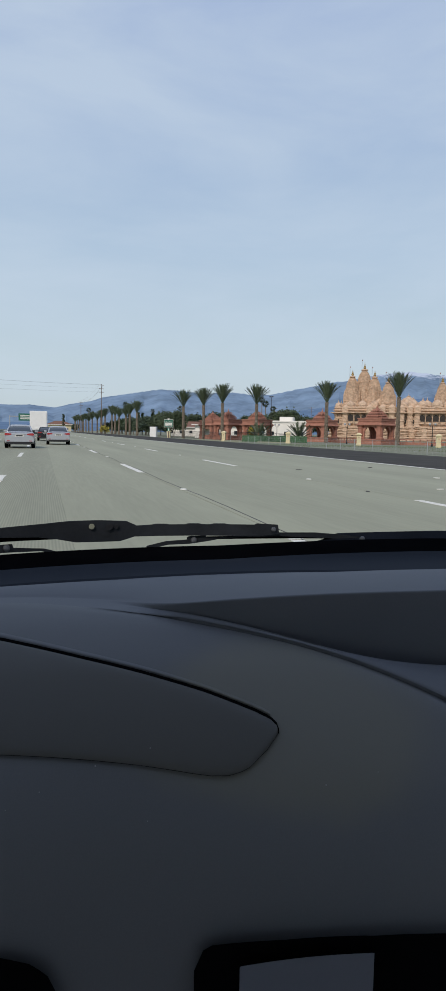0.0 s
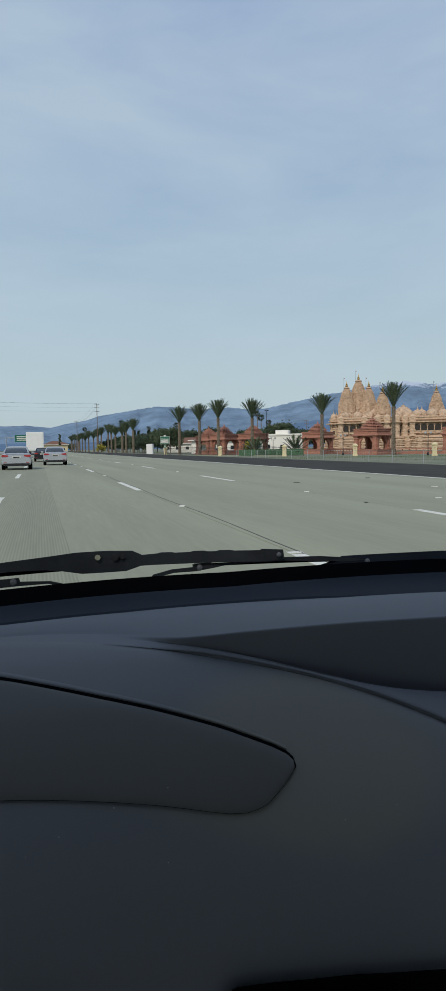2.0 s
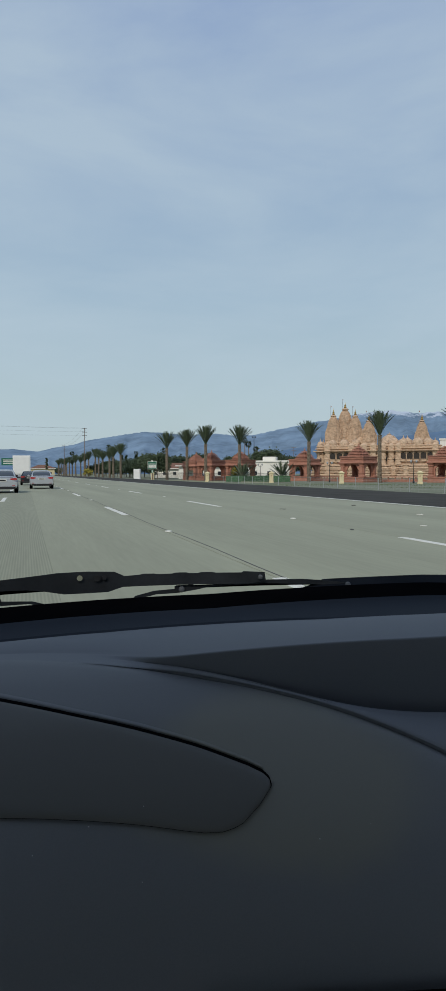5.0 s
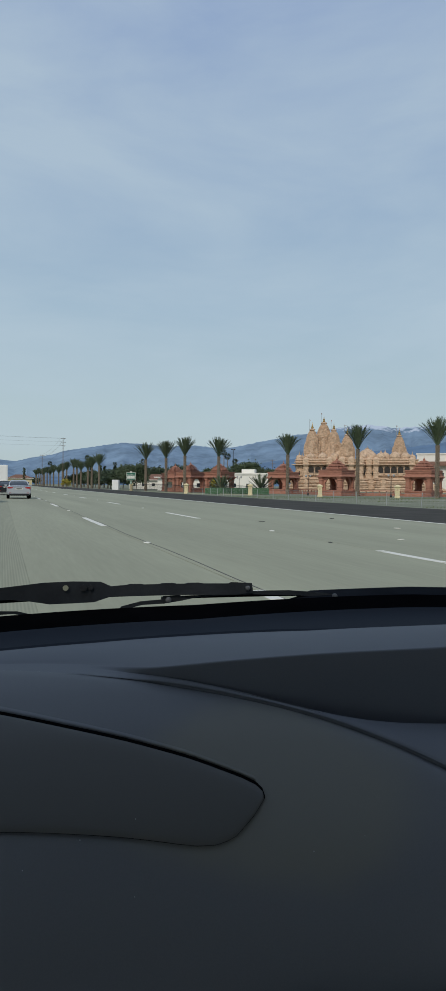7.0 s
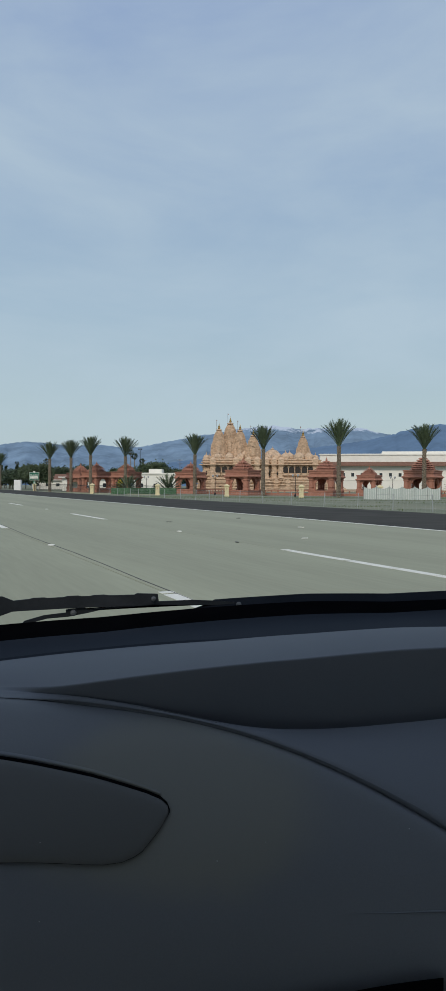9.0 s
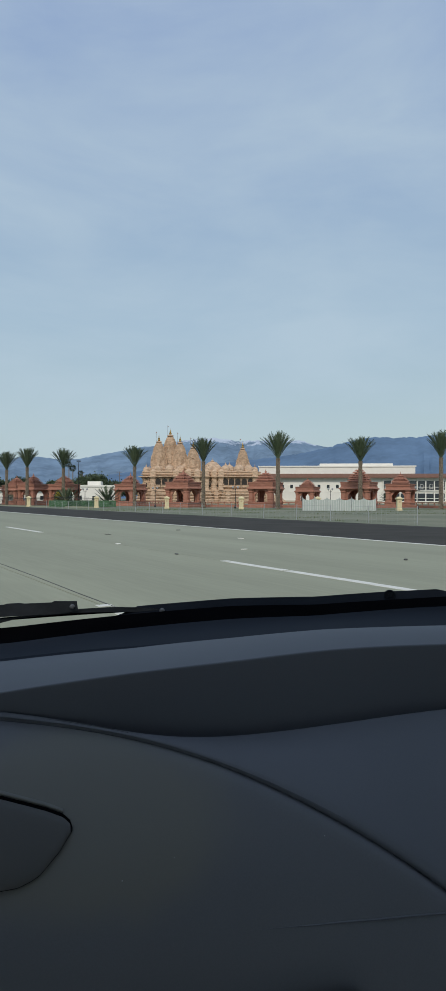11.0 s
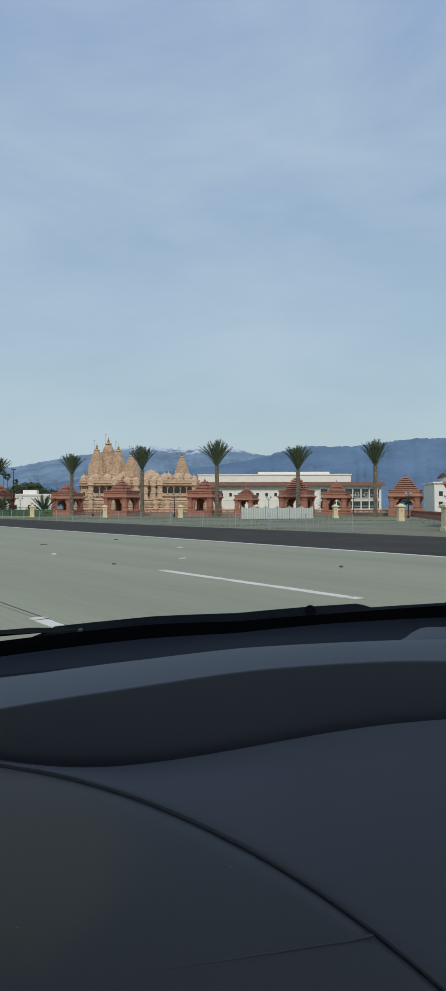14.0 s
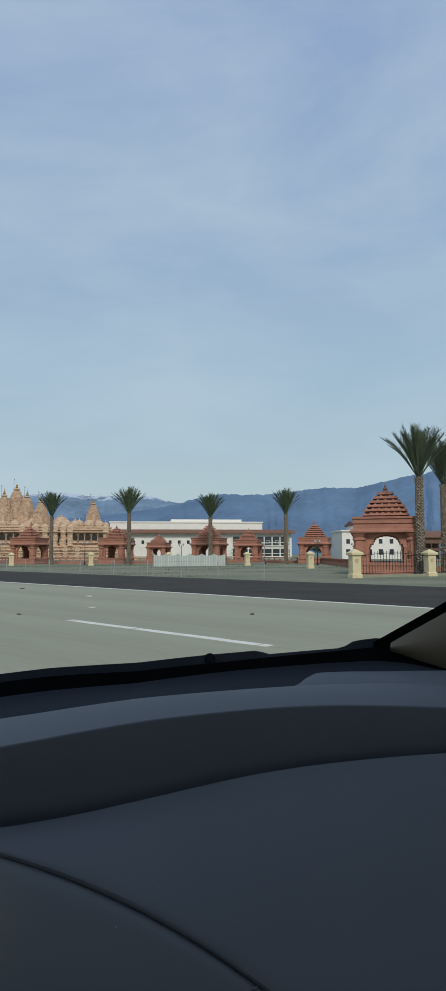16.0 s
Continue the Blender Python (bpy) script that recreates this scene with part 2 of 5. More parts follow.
def add_box(bm, x0, x1, y0, y1, z0, z1, bevel=0.0):
    vs = [bm.verts.new((x, y, z)) for x in (x0, x1) for y in (y0, y1) for z in (z0, z1)]
    fs = [bm.faces.new([vs[i] for i in f]) for f in ((0, 1, 3, 2), (4, 6, 7, 5), (0, 4, 5, 1), (2, 3, 7, 6), (0, 2, 6, 4), (1, 5, 7, 3))]
    if bevel:
        edges = list({e for f in fs for e in f.edges})
        bmesh.ops.bevel(bm, geom=edges, offset=bevel, segments=2, affect="EDGES", profile=0.6)
    return bm


def box(x0, x1, y0, y1, z0, z1, bevel=0.0):
    return add_box(bmesh.new(), x0, x1, y0, y1, z0, z1, bevel)


def add_lathe(bm, profile, n=12, x=0.0, y=0.0, z=0.0, sx=1.0, sy=1.0, turn=0.0, cap=True):
    """A turned solid from (radius, height) pairs."""
    rings = []
    for r, h in profile:
        rings.append([bm.verts.new((x + sx * r * math.cos(turn + 2 * math.pi * i / n), y + sy * r * math.sin(turn + 2 * math.pi * i / n), z + h)) for i in range(n)])
    for a, b in zip(rings, rings[1:]):
        for i in range(n):
            bm.faces.new((a[i], a[(i + 1) % n], b[(i + 1) % n], b[i]))
    if cap:
        bm.faces.new(rings[0][::-1])
        bm.faces.new(rings[-1])
    return bm


def lathe(profile, n=12, **kw):
    return add_lathe(bmesh.new(), profile, n, **kw)


def add_tube(bm, points, radius, n=6, end=None):
    """A round bar through points, tapering to the radius end."""
    points = [Vector(p) for p in points]
    rings = []
    for i, p in enumerate(points):
        d = (points[min(i + 1, len(points) - 1)] - points[max(i - 1, 0)]).normalized()
        a = d.orthogonal().normalized() if not rings else (last - d * last.dot(d)).normalized()
        last = a
        b = d.cross(a)
        r = radius if end is None else radius + (end - radius) * i / (len(points) - 1)
        rings.append([bm.verts.new(p + r * (math.cos(2 * math.pi * k / n) * a + math.sin(2 * math.pi * k / n) * b)) for k in range(n)])
    for a, b in zip(rings, rings[1:]):
        for k in range(n):
            bm.faces.new((a[k], a[(k + 1) % n], b[(k + 1) % n], b[k]))
    bm.faces.new(rings[0][::-1])
    bm.faces.new(rings[-1])
    return bm


def tube(points, radius, n=6, end=None):
    return add_tube(bmesh.new(), points, radius, n, end)


def add_prism(bm, outline, axis, a, b):
    """An outline of 2D points drawn out between a and b along an axis ('x', 'y' or 'z')."""
    def at(p, q, h):
        return {"x": (h, p, q), "y": (p, h, q), "z": (p, q, h)}[axis]
    lo, hi = [bm.verts.new(at(p, q, a)) for p, q in outline], [bm.verts.new(at(p, q, b)) for p, q in outline]
    n = len(outline)
    fs = [bm.faces.new((lo[i], lo[(i + 1) % n], hi[(i + 1) % n], hi[i])) for i in range(n)] + [bm.faces.new(lo[::-1]), bm.faces.new(hi)]
    bmesh.ops.recalc_face_normals(bm, faces=fs)
    return bm


def prism(outline, axis, a, b):
    return add_prism(bmesh.new(), outline, axis, a, b)


# ---- the car's cabin: yaw in degrees right of the heading, drop as a slope below eye level ----
EYE = Vector((0, 0, 1.2))


def cabin(yaw, drop, r):
    return Vector((r * math.sin(radians(yaw)), r * math.cos(radians(yaw)), EYE.z - drop * r))


def curve(*pairs):
    xs, ys = [p[0] for p in pairs], [p[1] for p in pairs]
    return lambda v: float(np.interp(v, xs, ys))


def softened(*pairs):
    """A curve with its kinks rounded."""
    f = curve(*pairs)
    return lambda v: sum(f(v + .012 * k) for k in range(-4, 5)) / 9


def soft_yaw(*pairs):
    f = curve(*pairs)
    return lambda v: sum(f(v + .9 * k) for k in range(-4, 5)) / 9


BASE = curve((-30, .202), (-3.5, .191), (15, .181), (33, .157), (40, .153), (48, .139), (57, .121), (60, .114), (61, .119), (65.2, .1395), (78, .158))
BASE_LOW = curve((-30, .225), (-3.5, .214), (15, .203), (33, .176), (40, .169), (48, .152), (56, .138), (60, .132), (62.5, .134), (65.2, .1415), (78, .160))
PAD_TOP = curve((-30, .25), (-3.5, .240), (6, .235), (15, .227), (24.6, .2175), (33, .2035), (40.5, .1885), (48, .1775), (56, .1655), (66, .155), (78, .148))
VALLEY_TOP = soft_yaw((-30, .25), (4.3, .270), (9.3, .2775), (11, .2752), (13.8, .2705), (19.3, .262), (24.5, .2525), (30, .243), (35, .2325), (40, .2185), (45, .208), (50.3, .199), (55, .190), (66, .182), (78, .178))
LIP = soft_yaw((-30, .26), (4, .2755), (9.3, .2796), (12.2, .2895), (15.5, .3005), (19.3, .3165), (22.5, .330), (26, .3435), (29, .3495), (32, .3490), (35, .3445), (40, .3305), (45.2, .311), (50.3, .2895), (55.1, .2725), (61, .255), (66, .240), (78, .21))
SEAM = soft_yaw((-30, .25), (-3, .263), (4.3, .2785), (8.4, .290), (13.8, .3072), (19.2, .3245), (24.7, .3465), (29.7, .3715), (35.2, .406), (41, .450), (46.4, .494), (51.4, .542), (56.3, .592), (63, .67), (78, .8))
LOWER = curve((-30, .66), (0, .66), (20, .658), (33.7, .632), (40.5, .6133), (45.6, .594), (50.6, .570), (53.3, .552), (58, .60), (63, .68), (78, .82))
HOOD_R = softened((.22, .70), (.257, .605), (.33, .53), (.41, .49), (.525, .45), (.644, .425), (.788, .41), (1.1, .40), (2.0, .38))
BASE_R = curve((-30, .86), (60, .85), (78, .84))
PAD_R = curve((-30, .69), (20, .70), (50, .72), (78, .74))
VALLEY_BASE = soft_yaw((4, .585), (14, .5625), (19, .554), (24, .557), (30, .573), (45, .597), (66, .63), (78, .64))


def ease(v, a, b):
    u = min(1, max(0, (v - a) / (b - a)))
    return u * u * (3 - 2 * u)


def spread(a, b, n):
    return [a + (b - a) * i / (n - 1) for i in range(n)]


def sheet(yaws, top, top_r, low, low_r, rows=14, roll=(0.0, 0.0), bulge=0.0, radius=None, thick=0.012, fade=None):
    """A moulded panel between two curves. roll: how deep its upper and lower edges turn in. radius: its own depth law."""
    bm = bmesh.new()
    grid = []
    for y in yaws:
        t0, t1, col, f = top(y), low(y), [], fade(y) if fade else 1.0
        for j in range(rows + 1):
            u = j / rows
            u = u * u * (3 - 2 * u) * 0.5 + u * 0.5
            t = t0 + (t1 - t0) * u
            r = radius(t) if radius else top_r(y) + (low_r(y) - top_r(y)) * u
            r -= bulge * f * math.sin(math.pi * u)
            edge0, edge1 = (t - t0) * r, (t1 - t) * r
            r += roll[0] * f * math.exp(-edge0 / 0.0022) + roll[1] * math.exp(-edge1 / 0.0022)
            col.append(bm.verts.new(cabin(y, t, r)))
        grid.append(col)
    for a, b in zip(grid, grid[1:]):
        for j in range(rows):
            bm.faces.new((a[j], a[j + 1], b[j + 1], b[j]))
    if thick:
        back = []
        for col in grid:
            back.append([bm.verts.new(v.co + (v.co - EYE).normalized() * thick) for v in col])
        n, m = len(grid), rows
        for a, b in zip(back, back[1:]):
            for j in range(m):
                bm.faces.new((a[j], b[j], b[j + 1], a[j + 1]))
        for i in range(n - 1):
            bm.faces.new((grid[i][0], grid[i + 1][0], back[i + 1][0], back[i][0]))
            bm.faces.new((grid[i][m], back[i][m], back[i + 1][m], grid[i + 1][m]))
        for k in (0, n - 1):
            for j in range(m):
                bm.faces.new((grid[k][j], back[k][j], back[k][j + 1], grid[k][j + 1]))
        bmesh.ops.recalc_face_normals(bm, faces=bm.faces[:])
    return bm


def pad_profile(y):
    """The pad's section at one heading: crown, trough wall, tray and tucked-in lower edge, with rounded corners."""
    def at(t, r):
        return Vector((r, -t * r))
    w = ease(y, 4, 13)
    top, seam = at(PAD_TOP(y), PAD_R(y)), at(SEAM(y) - .0019 * ease(y, 6, 14), HOOD_R(SEAM(y)) + .001 * ease(y, 3, 10))
    wall_r, seam_r = VALLEY_BASE(y), HOOD_R(SEAM(y))
    a = top.lerp(seam, .72).lerp(at(VALLEY_TOP(y), wall_r), w)
    low = top.lerp(seam, .80).lerp(at(LIP(y) + .010 * w, wall_r + .006), w)
    b = top.lerp(seam, .86).lerp(at(LIP(y), seam_r + .009 + (wall_r - .033 - seam_r) * ease(y, 20, 34)), w)
    out = []
    # crown of the pad: falls away at the glass side
    for i in range(12):
        u = i / 12
        p = top.lerp(a, u)
        p.y += .0042 * math.sin(math.pi * u)
        out.append(p * (1 + .012 * math.exp(-u * 12)))
    corners = [top.lerp(a, 11 / 12), a, low, b, seam]
    for k in (1, 2, 3):
        p0, p1, p2 = corners[k - 1], corners[k], corners[k + 1]
        soft = (.0022, .0018, .0016)[k - 1]
        ra, rb = min(soft, .42 * (p1 - p0).length), min(soft, .42 * (p2 - p1).length)
        s0, s1 = p1 + (p0 - p1).normalized() * ra, p1 + (p2 - p1).normalized() * rb
        for i in range(7):
            u = i / 6
            out.append(s0 * (1 - u) ** 2 + p1 * 2 * u * (1 - u) + s1 * u * u)
        if k == 1:
            for i in range(1, 6):
                out.append(s1.lerp(low, i / 7))
    tail = out[-1]
    for i in range(1, 15):
        u = 1 - (1 - i / 14) ** 1.8
        p = tail.lerp(seam, u)
        d = (seam - p).length
        p.y += .0060 * ease(y, 22, 40) * math.sin(math.pi * u)
        out.append(p * (1 + .009 * math.exp(-d / .0025) * ease(y, 6, 12)))
    return out


def swept(yaws, profile):
    bm = bmesh.new()
    cols = []
    for y in yaws:
        c, s_ = math.cos(radians(y)), math.sin(radians(y))
        cols.append([bm.verts.new((p.x * s_, p.x * c, EYE.z + p.y)) for p in profile(y)])
    for a, b in zip(cols, cols[1:]):
        for j in range(len(a) - 1):
            bm.faces.new((a[j], b[j], b[j + 1], a[j + 1]))
    bmesh.ops.recalc_face_normals(bm, faces=bm.faces[:])
    return bm


dash = thing("dashboard", "dark blue-grey moulded vinyl car dashboard under the windshield", "dashboard")
WIDE = spread(-30, 78, 110)
part("frit_band", sheet(WIDE, BASE, BASE_R, BASE_LOW, curve((-30, .80), (78, .81)), 4, thick=0.006), BLACK, dash, "matt black band along the glass", True)
part("defroster_panel", sheet(WIDE, BASE_LOW, curve((-30, .80), (78, .81)), lambda y: PAD_TOP(y) + .0015, lambda y: PAD_R(y) + .012, 10, roll=(0, 0.004), bulge=-0.02), VINYL_DARK, dash, "darker recessed strip", True)
part("top_pad", swept(spread(-30, 78, 190), pad_profile), VINYL, dash, "soft pad with a shaded trough and tray", True)
part("defroster_slot", sheet(spread(-30, 33, 60), lambda y: PAD_TOP(y) - .0035 * ease(33 - y, 0, 12), lambda y: PAD_R(y) + .012, lambda y: PAD_TOP(y) + .001, lambda y: PAD_R(y) + .008, 2, thick=0.003), VINYL_DARK, dash, "narrow dark defroster slot", True)
part("seam_gap", sheet(spread(8, 78, 80), lambda y: SEAM(y) - .008 * ease(y, 6, 16), lambda y: HOOD_R(SEAM(y)) + .0070, lambda y: SEAM(y) + .008 * ease(y, 6, 16), lambda y: HOOD_R(SEAM(y)) + .0070, 2, thick=0.004), VINYL, dash, smooth=True)
part("centre_hood", sheet(spread(-30, 78, 120), lambda y: SEAM(y) + .0019 * ease(y, 6, 14), None, curve((-30, 1.9), (78, 1.9)), None, 90, roll=(0.006, 0.0), radius=HOOD_R, fade=lambda y: ease(y, 3, 12)), HOOD, dash, smooth=True)
part("glove_box_line", sheet(spread(34, 52.6, 40), lambda y: LOWER(y) - .0018 * ease(y, 34, 44), None, lambda y: LOWER(y) + .0016 * ease(y, 34, 44), None, 5, bulge=.0007, radius=lambda t: HOOD_R(t) - .0001, thick=.002, fade=lambda y: ease(y, 34, 46)), VINYL, dash, "faint moulded glove box joint", True)
LID_TOP = curve((-30, .19), (-3.5, .3195), (3, .3555), (8.2, .3827), (13.6, .413), (18, .4423), (19.35, .4535), (19.9, .463), (20.1, .474))
LID_LOW = curve((-30, .415), (-3.6, .4925), (2.2, .511), (8.3, .530), (12.5, .544), (14.2, .548), (15.8, .547), (16.8, .541), (17.6, .533), (19.1, .503), (20.1, .4745))
lid_yaws = spread(-26, 15, 50) + spread(15.3, 20.1, 24)
# raised black sheet draws the shadow of the groove round the lid
part("lid_gap", sheet(lid_yaws, lambda y: LID_TOP(y) - .004, None, lambda y: LID_LOW(y) + .0002, None, 16, radius=lambda t: HOOD_R(t) - 0.0012, thick=0.002), BLACK, dash, smooth=True)
part("lid_rim", sheet(spread(-26, 19.3, 60), lambda y: LID_TOP(y) - .0115, None, lambda y: LID_TOP(y) - .004, None, 8, bulge=.0016, radius=lambda t: HOOD_R(t) + .0002, thick=.001), HOOD, dash, smooth=True)
part("storage_lid", sheet(lid_yaws, lambda y: LID_TOP(y) + .001, None, lambda y: LID_LOW(y) - .0006, None, 24, roll=(0.002, 0.0015), radius=lambda t: HOOD_R(t) - 0.0035, thick=0.003), LID, dash, "flat charcoal lid with a rounded corner", True)
# dust on the lid and hood
DUST = material("pale_dust", (0.28, 0.275, 0.27), 0.9, vary=.1, bump=0)
bm, rng = bmesh.new(), random.Random(3)
for k in range(8):
    y, t = rng.uniform(-4, 50), rng.uniform(.36, .62)
    if t < SEAM(y) + .03:
        continue
    p, s_ = cabin(y, t, HOOD_R(t) - .0042), rng.uniform(.00025, .0006)
    bmesh.ops.create_icosphere(bm, subdivisions=1, radius=s_, matrix=Matrix.Translation(p))
specks = part("dust_specks", bm, DUST, dash, "fine pale dust specks", kind="stuff")
# air outlets below
VENT_TOP = curve((12.9, .87), (13.4, .84), (14.2, .828), (20.9, .812), (29, .783), (36, .748), (44, .70))
vent = part("air_outlet", sheet(spread(12.9, 44, 40), VENT_TOP, None, curve((12.9, .93), (13.4, 1.2), (44, 1.2)), None, 8, radius=lambda t: HOOD_R(t) - 0.010), BLACK, dash, "black framed centre air outlet", True)
part("vent_flap", sheet(spread(17, 28.8, 16), curve((17, .862), (28.8, .812)), None, curve((17, 1.15), (28.8, 1.15)), None, 8, radius=lambda t: HOOD_R(t) - 0.020, thick=0.003), FLAP, vent, "glossy grey flap with a bluish reflection painted in", True)
part("round_air_outlet", sheet(spread(-14, 0.8, 20), curve((-14, .86), (-9, .80), (-4, .806), (-1.3, .829), (0.3, .858), (0.8, .885)), None, curve((-14, 1.2), (0.3, 1.2), (0.8, .90)), None, 8, radius=lambda t: HOOD_R(t) - 0.008), BLACK, dash, "rounded black air outlet", True)
# right corner: end cap, pillar trim
part("end_cap", sheet(spread(53.4, 78, 60), curve((53.4, .1688), (54.25, .1609), (55.1, .1525), (55.6, .1510), (57.8, .1482), (60.3, .1463), (65.4, .1407), (78, .130)), curve((53.4, .765), (55.5, .785), (78, .79)), curve((53.4, .1702), (55.3, .1673), (57.9, .1637), (60.4, .163), (65.5, .158), (78, .150)), curve((53.4, .735), (78, .735)), 8, roll=(0.003, 0.002), bulge=.003), VINYL, dash, smooth=True)
pillar = thing("windshield_pillar", "tan trimmed windshield pillar with black glass seal", "car pillar")
PIL = curve((59.6, .108), (65.2, .050), (72, -.03), (85, -.22), (100, -.36))
part("glass_seal", sheet(spread(59.6, 100, 40), PIL, curve((59.6, .862), (100, .90)), lambda y: PIL(y) + .0145, curve((59.6, .862), (100, .90)), 3, thick=0.02), BLACK, pillar, "black rubber glass seal", True)
part("pillar_trim", sheet(spread(61, 100, 40), lambda y: PIL(y) + .014, curve((61, .855), (100, .88)), curve((61, .119), (65.2, .141), (78, .16), (100, .2)), curve((61, .84), (100, .86)), 8, bulge=0.015), TRIM, pillar, "tan pillar trim", True)

# unseen plain shell that closes the cabin, added to shape light on the dash
shell = tagged(new("cabin_shell"), "plain pale unseen cabin shell that blocks and bounces light", "car cabin", kind="structure")
arc = [(.32 * math.sin(radians(a)), .32 * math.cos(radians(a))) for a in spread(-22, 80, 12)]
# roof edge reaches farther forward on the left to cut sky light there
part("roof_lining", prism([(-1.1, -2.1), (-1.1, .30), (-.75, .36), (-.35, .36)] + arc + [(0.95, .05), (0.95, -2.1)], "z", 1.56, 1.6), LINING, shell)
part("rear_wall", box(-1.1, 0.95, -2.14, -2.1, 0.3, 1.02), LINING, shell)
part("cabin_floor", box(-1.1, 0.95, -2.1, 0.85, 0.26, 0.3), LINING, shell)
for x in (0.95, -1.14):
    part("side_wall", box(x, x + .04, -2.1, 0.6, 0.3, 1.02), LINING, shell)
    part("pillar_post", box(x, x + .04, -2.1, -1.9, 1.02, 1.56), LINING, shell)
    part("pillar_post", box(x, x + .04, -0.85, -0.7, 1.02, 1.56), LINING, shell)
part("bulkhead", box(-1.1, 0.95, 0.85, 0.88, 0.3, 1.0), LINING, shell)

# wipers and cowl outside the glass
def bent_plate(outline, r, thick):
    bm = bmesh.new()
    lo, hi = [bm.verts.new(cabin(y, t, r)) for y, t in outline], [bm.verts.new(cabin(y, t, r + thick)) for y, t in outline]
    n = len(outline)
    fs = [bm.faces.new((lo[i], lo[(i + 1) % n], hi[(i + 1) % n], hi[i])) for i in range(n)] + [bm.faces.new(lo[::-1]), bm.faces.new(hi)]
    bmesh.ops.recalc_face_normals(bm, faces=fs)
    bmesh.ops.triangulate(bm, faces=[f for f in bm.faces if len(f.verts) > 4])
    return bm


def bolt(yaw, drop, r, size, parent, label=""):
    bm = bmesh.new()
    add_lathe(bm, ((size * .8, 0), (size, size * .5), (size * .7, size * .9), (size * .3, size)), 10)
    ob = part("bolt", bm, METAL, parent, label, True)
    p = cabin(yaw, drop, r)
    ob.matrix_basis = Matrix.Translation(p) @ (EYE - p).to_track_quat("Z", "Y").to_matrix().to_4x4()
    return ob


wiper = thing("windshield_wiper", "black plastic windshield wiper lying along the glass edge", "wiper", group="windshield wipers")
part("wiper_arm", bent_plate([(-14, .166), (-8, .158), (-3.4, .152), (0, .1475), (2.1, .1440), (4.5, .1432), (6.83, .1446), (7.2, .1475), (7.7, .1515), (9, .1500), (9.3, .1487), (10.2, .1487), (10.5, .1497), (11.8, .1492), (12.1, .1478), (13, .1476), (13.3, .1488), (14, .1488), (14.3, .1475), (15.2, .1472), (15.6, .1484), (17.8, .1482), (18, .1462), (19.82, .1474), (19.94, .1616), (18.3, .1654), (13, .1662), (7.64, .1674), (7, .171), (6.3, .1749), (4.5, .1757), (2.62, .1759), (1, .1705), (-.45, .1672), (-3.4, .1665), (-14, .178)], .868, .014), WIPER, wiper)
part("wiper_blade", tube([cabin(y, .159 + .0004 * (19.5 - y), .885) for y in spread(-14, 19, 24)], .004, 6), BLACK, wiper)
bolt(19.45, .1552, .866, .0034, wiper)
hole = bent_plate([(3.93 + .24 * math.cos(a), .1527 + .0042 * math.sin(a)) for a in spread(0, 5.8, 12)], .864, .003)
part("clip_hole", hole, CONCRETE, wiper, "pale hole showing the road")
part("clip_hole", bent_plate([(5.4 + .3 * math.cos(a), .1535 + .005 * math.sin(a)) for a in spread(0, 5.8, 12)], .864, .003), IRON, wiper)
part("clip_hole", bent_plate([(6.0 + .18 * math.cos(a), .153 + .004 * math.sin(a)) for a in spread(0, 5.8, 12)], .864, .003), IRON, wiper)
wiper2 = thing("windshield_wiper", "thin black wiper arm with a pivot, below the longer wiper", "wiper", group="windshield wipers")
part("wiper_arm", bent_plate([(8.2, .190), (8.6, .182), (10.2, .175), (12.0, .1725), (12.15, .1672), (13.59, .1659), (13.8, .1690), (17.67, .164), (19.84, .1590), (23, .1572), (25.5, .1590), (27.6, .1625), (27.5, .1665), (24, .1648), (20, .1645), (17, .1672), (15, .1700), (13.8, .1745), (12.2, .179), (10.4, .1805), (9, .186), (8.6, .192)], .872, .012), WIPER, wiper2)
part("wiper_blade", tube([cabin(y, .1615 + .0006 * (27 - y), .89) for y in spread(12, 29, 16)], .0022, 6), BLACK, wiper2)
bolt(12.6, .1735, .870, .0042, wiper2)
bolt(26.95, .1640, .870, .0036, wiper2)
washer = thing("washer_nozzle_arm", "black washer hose arm at the glass edge", "wiper part")
part("arm", bent_plate([(-8, .176), (-3.44, .1765), (-2.5, .1758), (-2.4, .1815), (0.05, .1838), (1.5, .191), (1.2, .194), (-.2, .1875), (-2.5, .188), (-8, .19)], .872, .012), WIPER, washer)
bolt(-2.95, .1814, .870, .0044, washer)
cowl = thing("cowl_panel", "black plastic cowl panel below the windshield", "car cowl")
COWL = lambda y: BASE(y) - curve((18, -.001), (23.2, -.0005), (24.8, .011), (30, .011), (46, .012), (50, .011), (51, .004), (57, .003), (58, .0115), (61, .012))(y)
part("cowl_strip", sheet(spread(18, 61, 70), COWL, curve((18, .88), (61, .88)), lambda y: BASE(y) + .004, curve((18, .865), (61, .865)), 4), COWLING, cowl, smooth=True)
knob = lathe(((.0075, 0), (.0075, .0025), (.0062, .0035), (.0055, .002), (.0025, .002), (.002, .004)), 16)
kn = part("cowl_knob", knob, COWLING, cowl, "round black fastener", True)
kp = cabin(46.13, .1365, .868)
kn.matrix_basis = Matrix.Translation(kp) @ (EYE - kp).to_track_quat("Z", "Y").to_matrix().to_4x4()
part("bonnet", sheet(spread(-40, 62, 40), lambda y: COWL(y) + .012 if y > 18 else BASE(y) + .01, curve((-40, .90), (62, .90)), curve((-40, .23), (62, .2)), curve((-40, 1.1), (62, 1.1)), 3), CARBLACK, cowl, "dark bonnet edge", True)

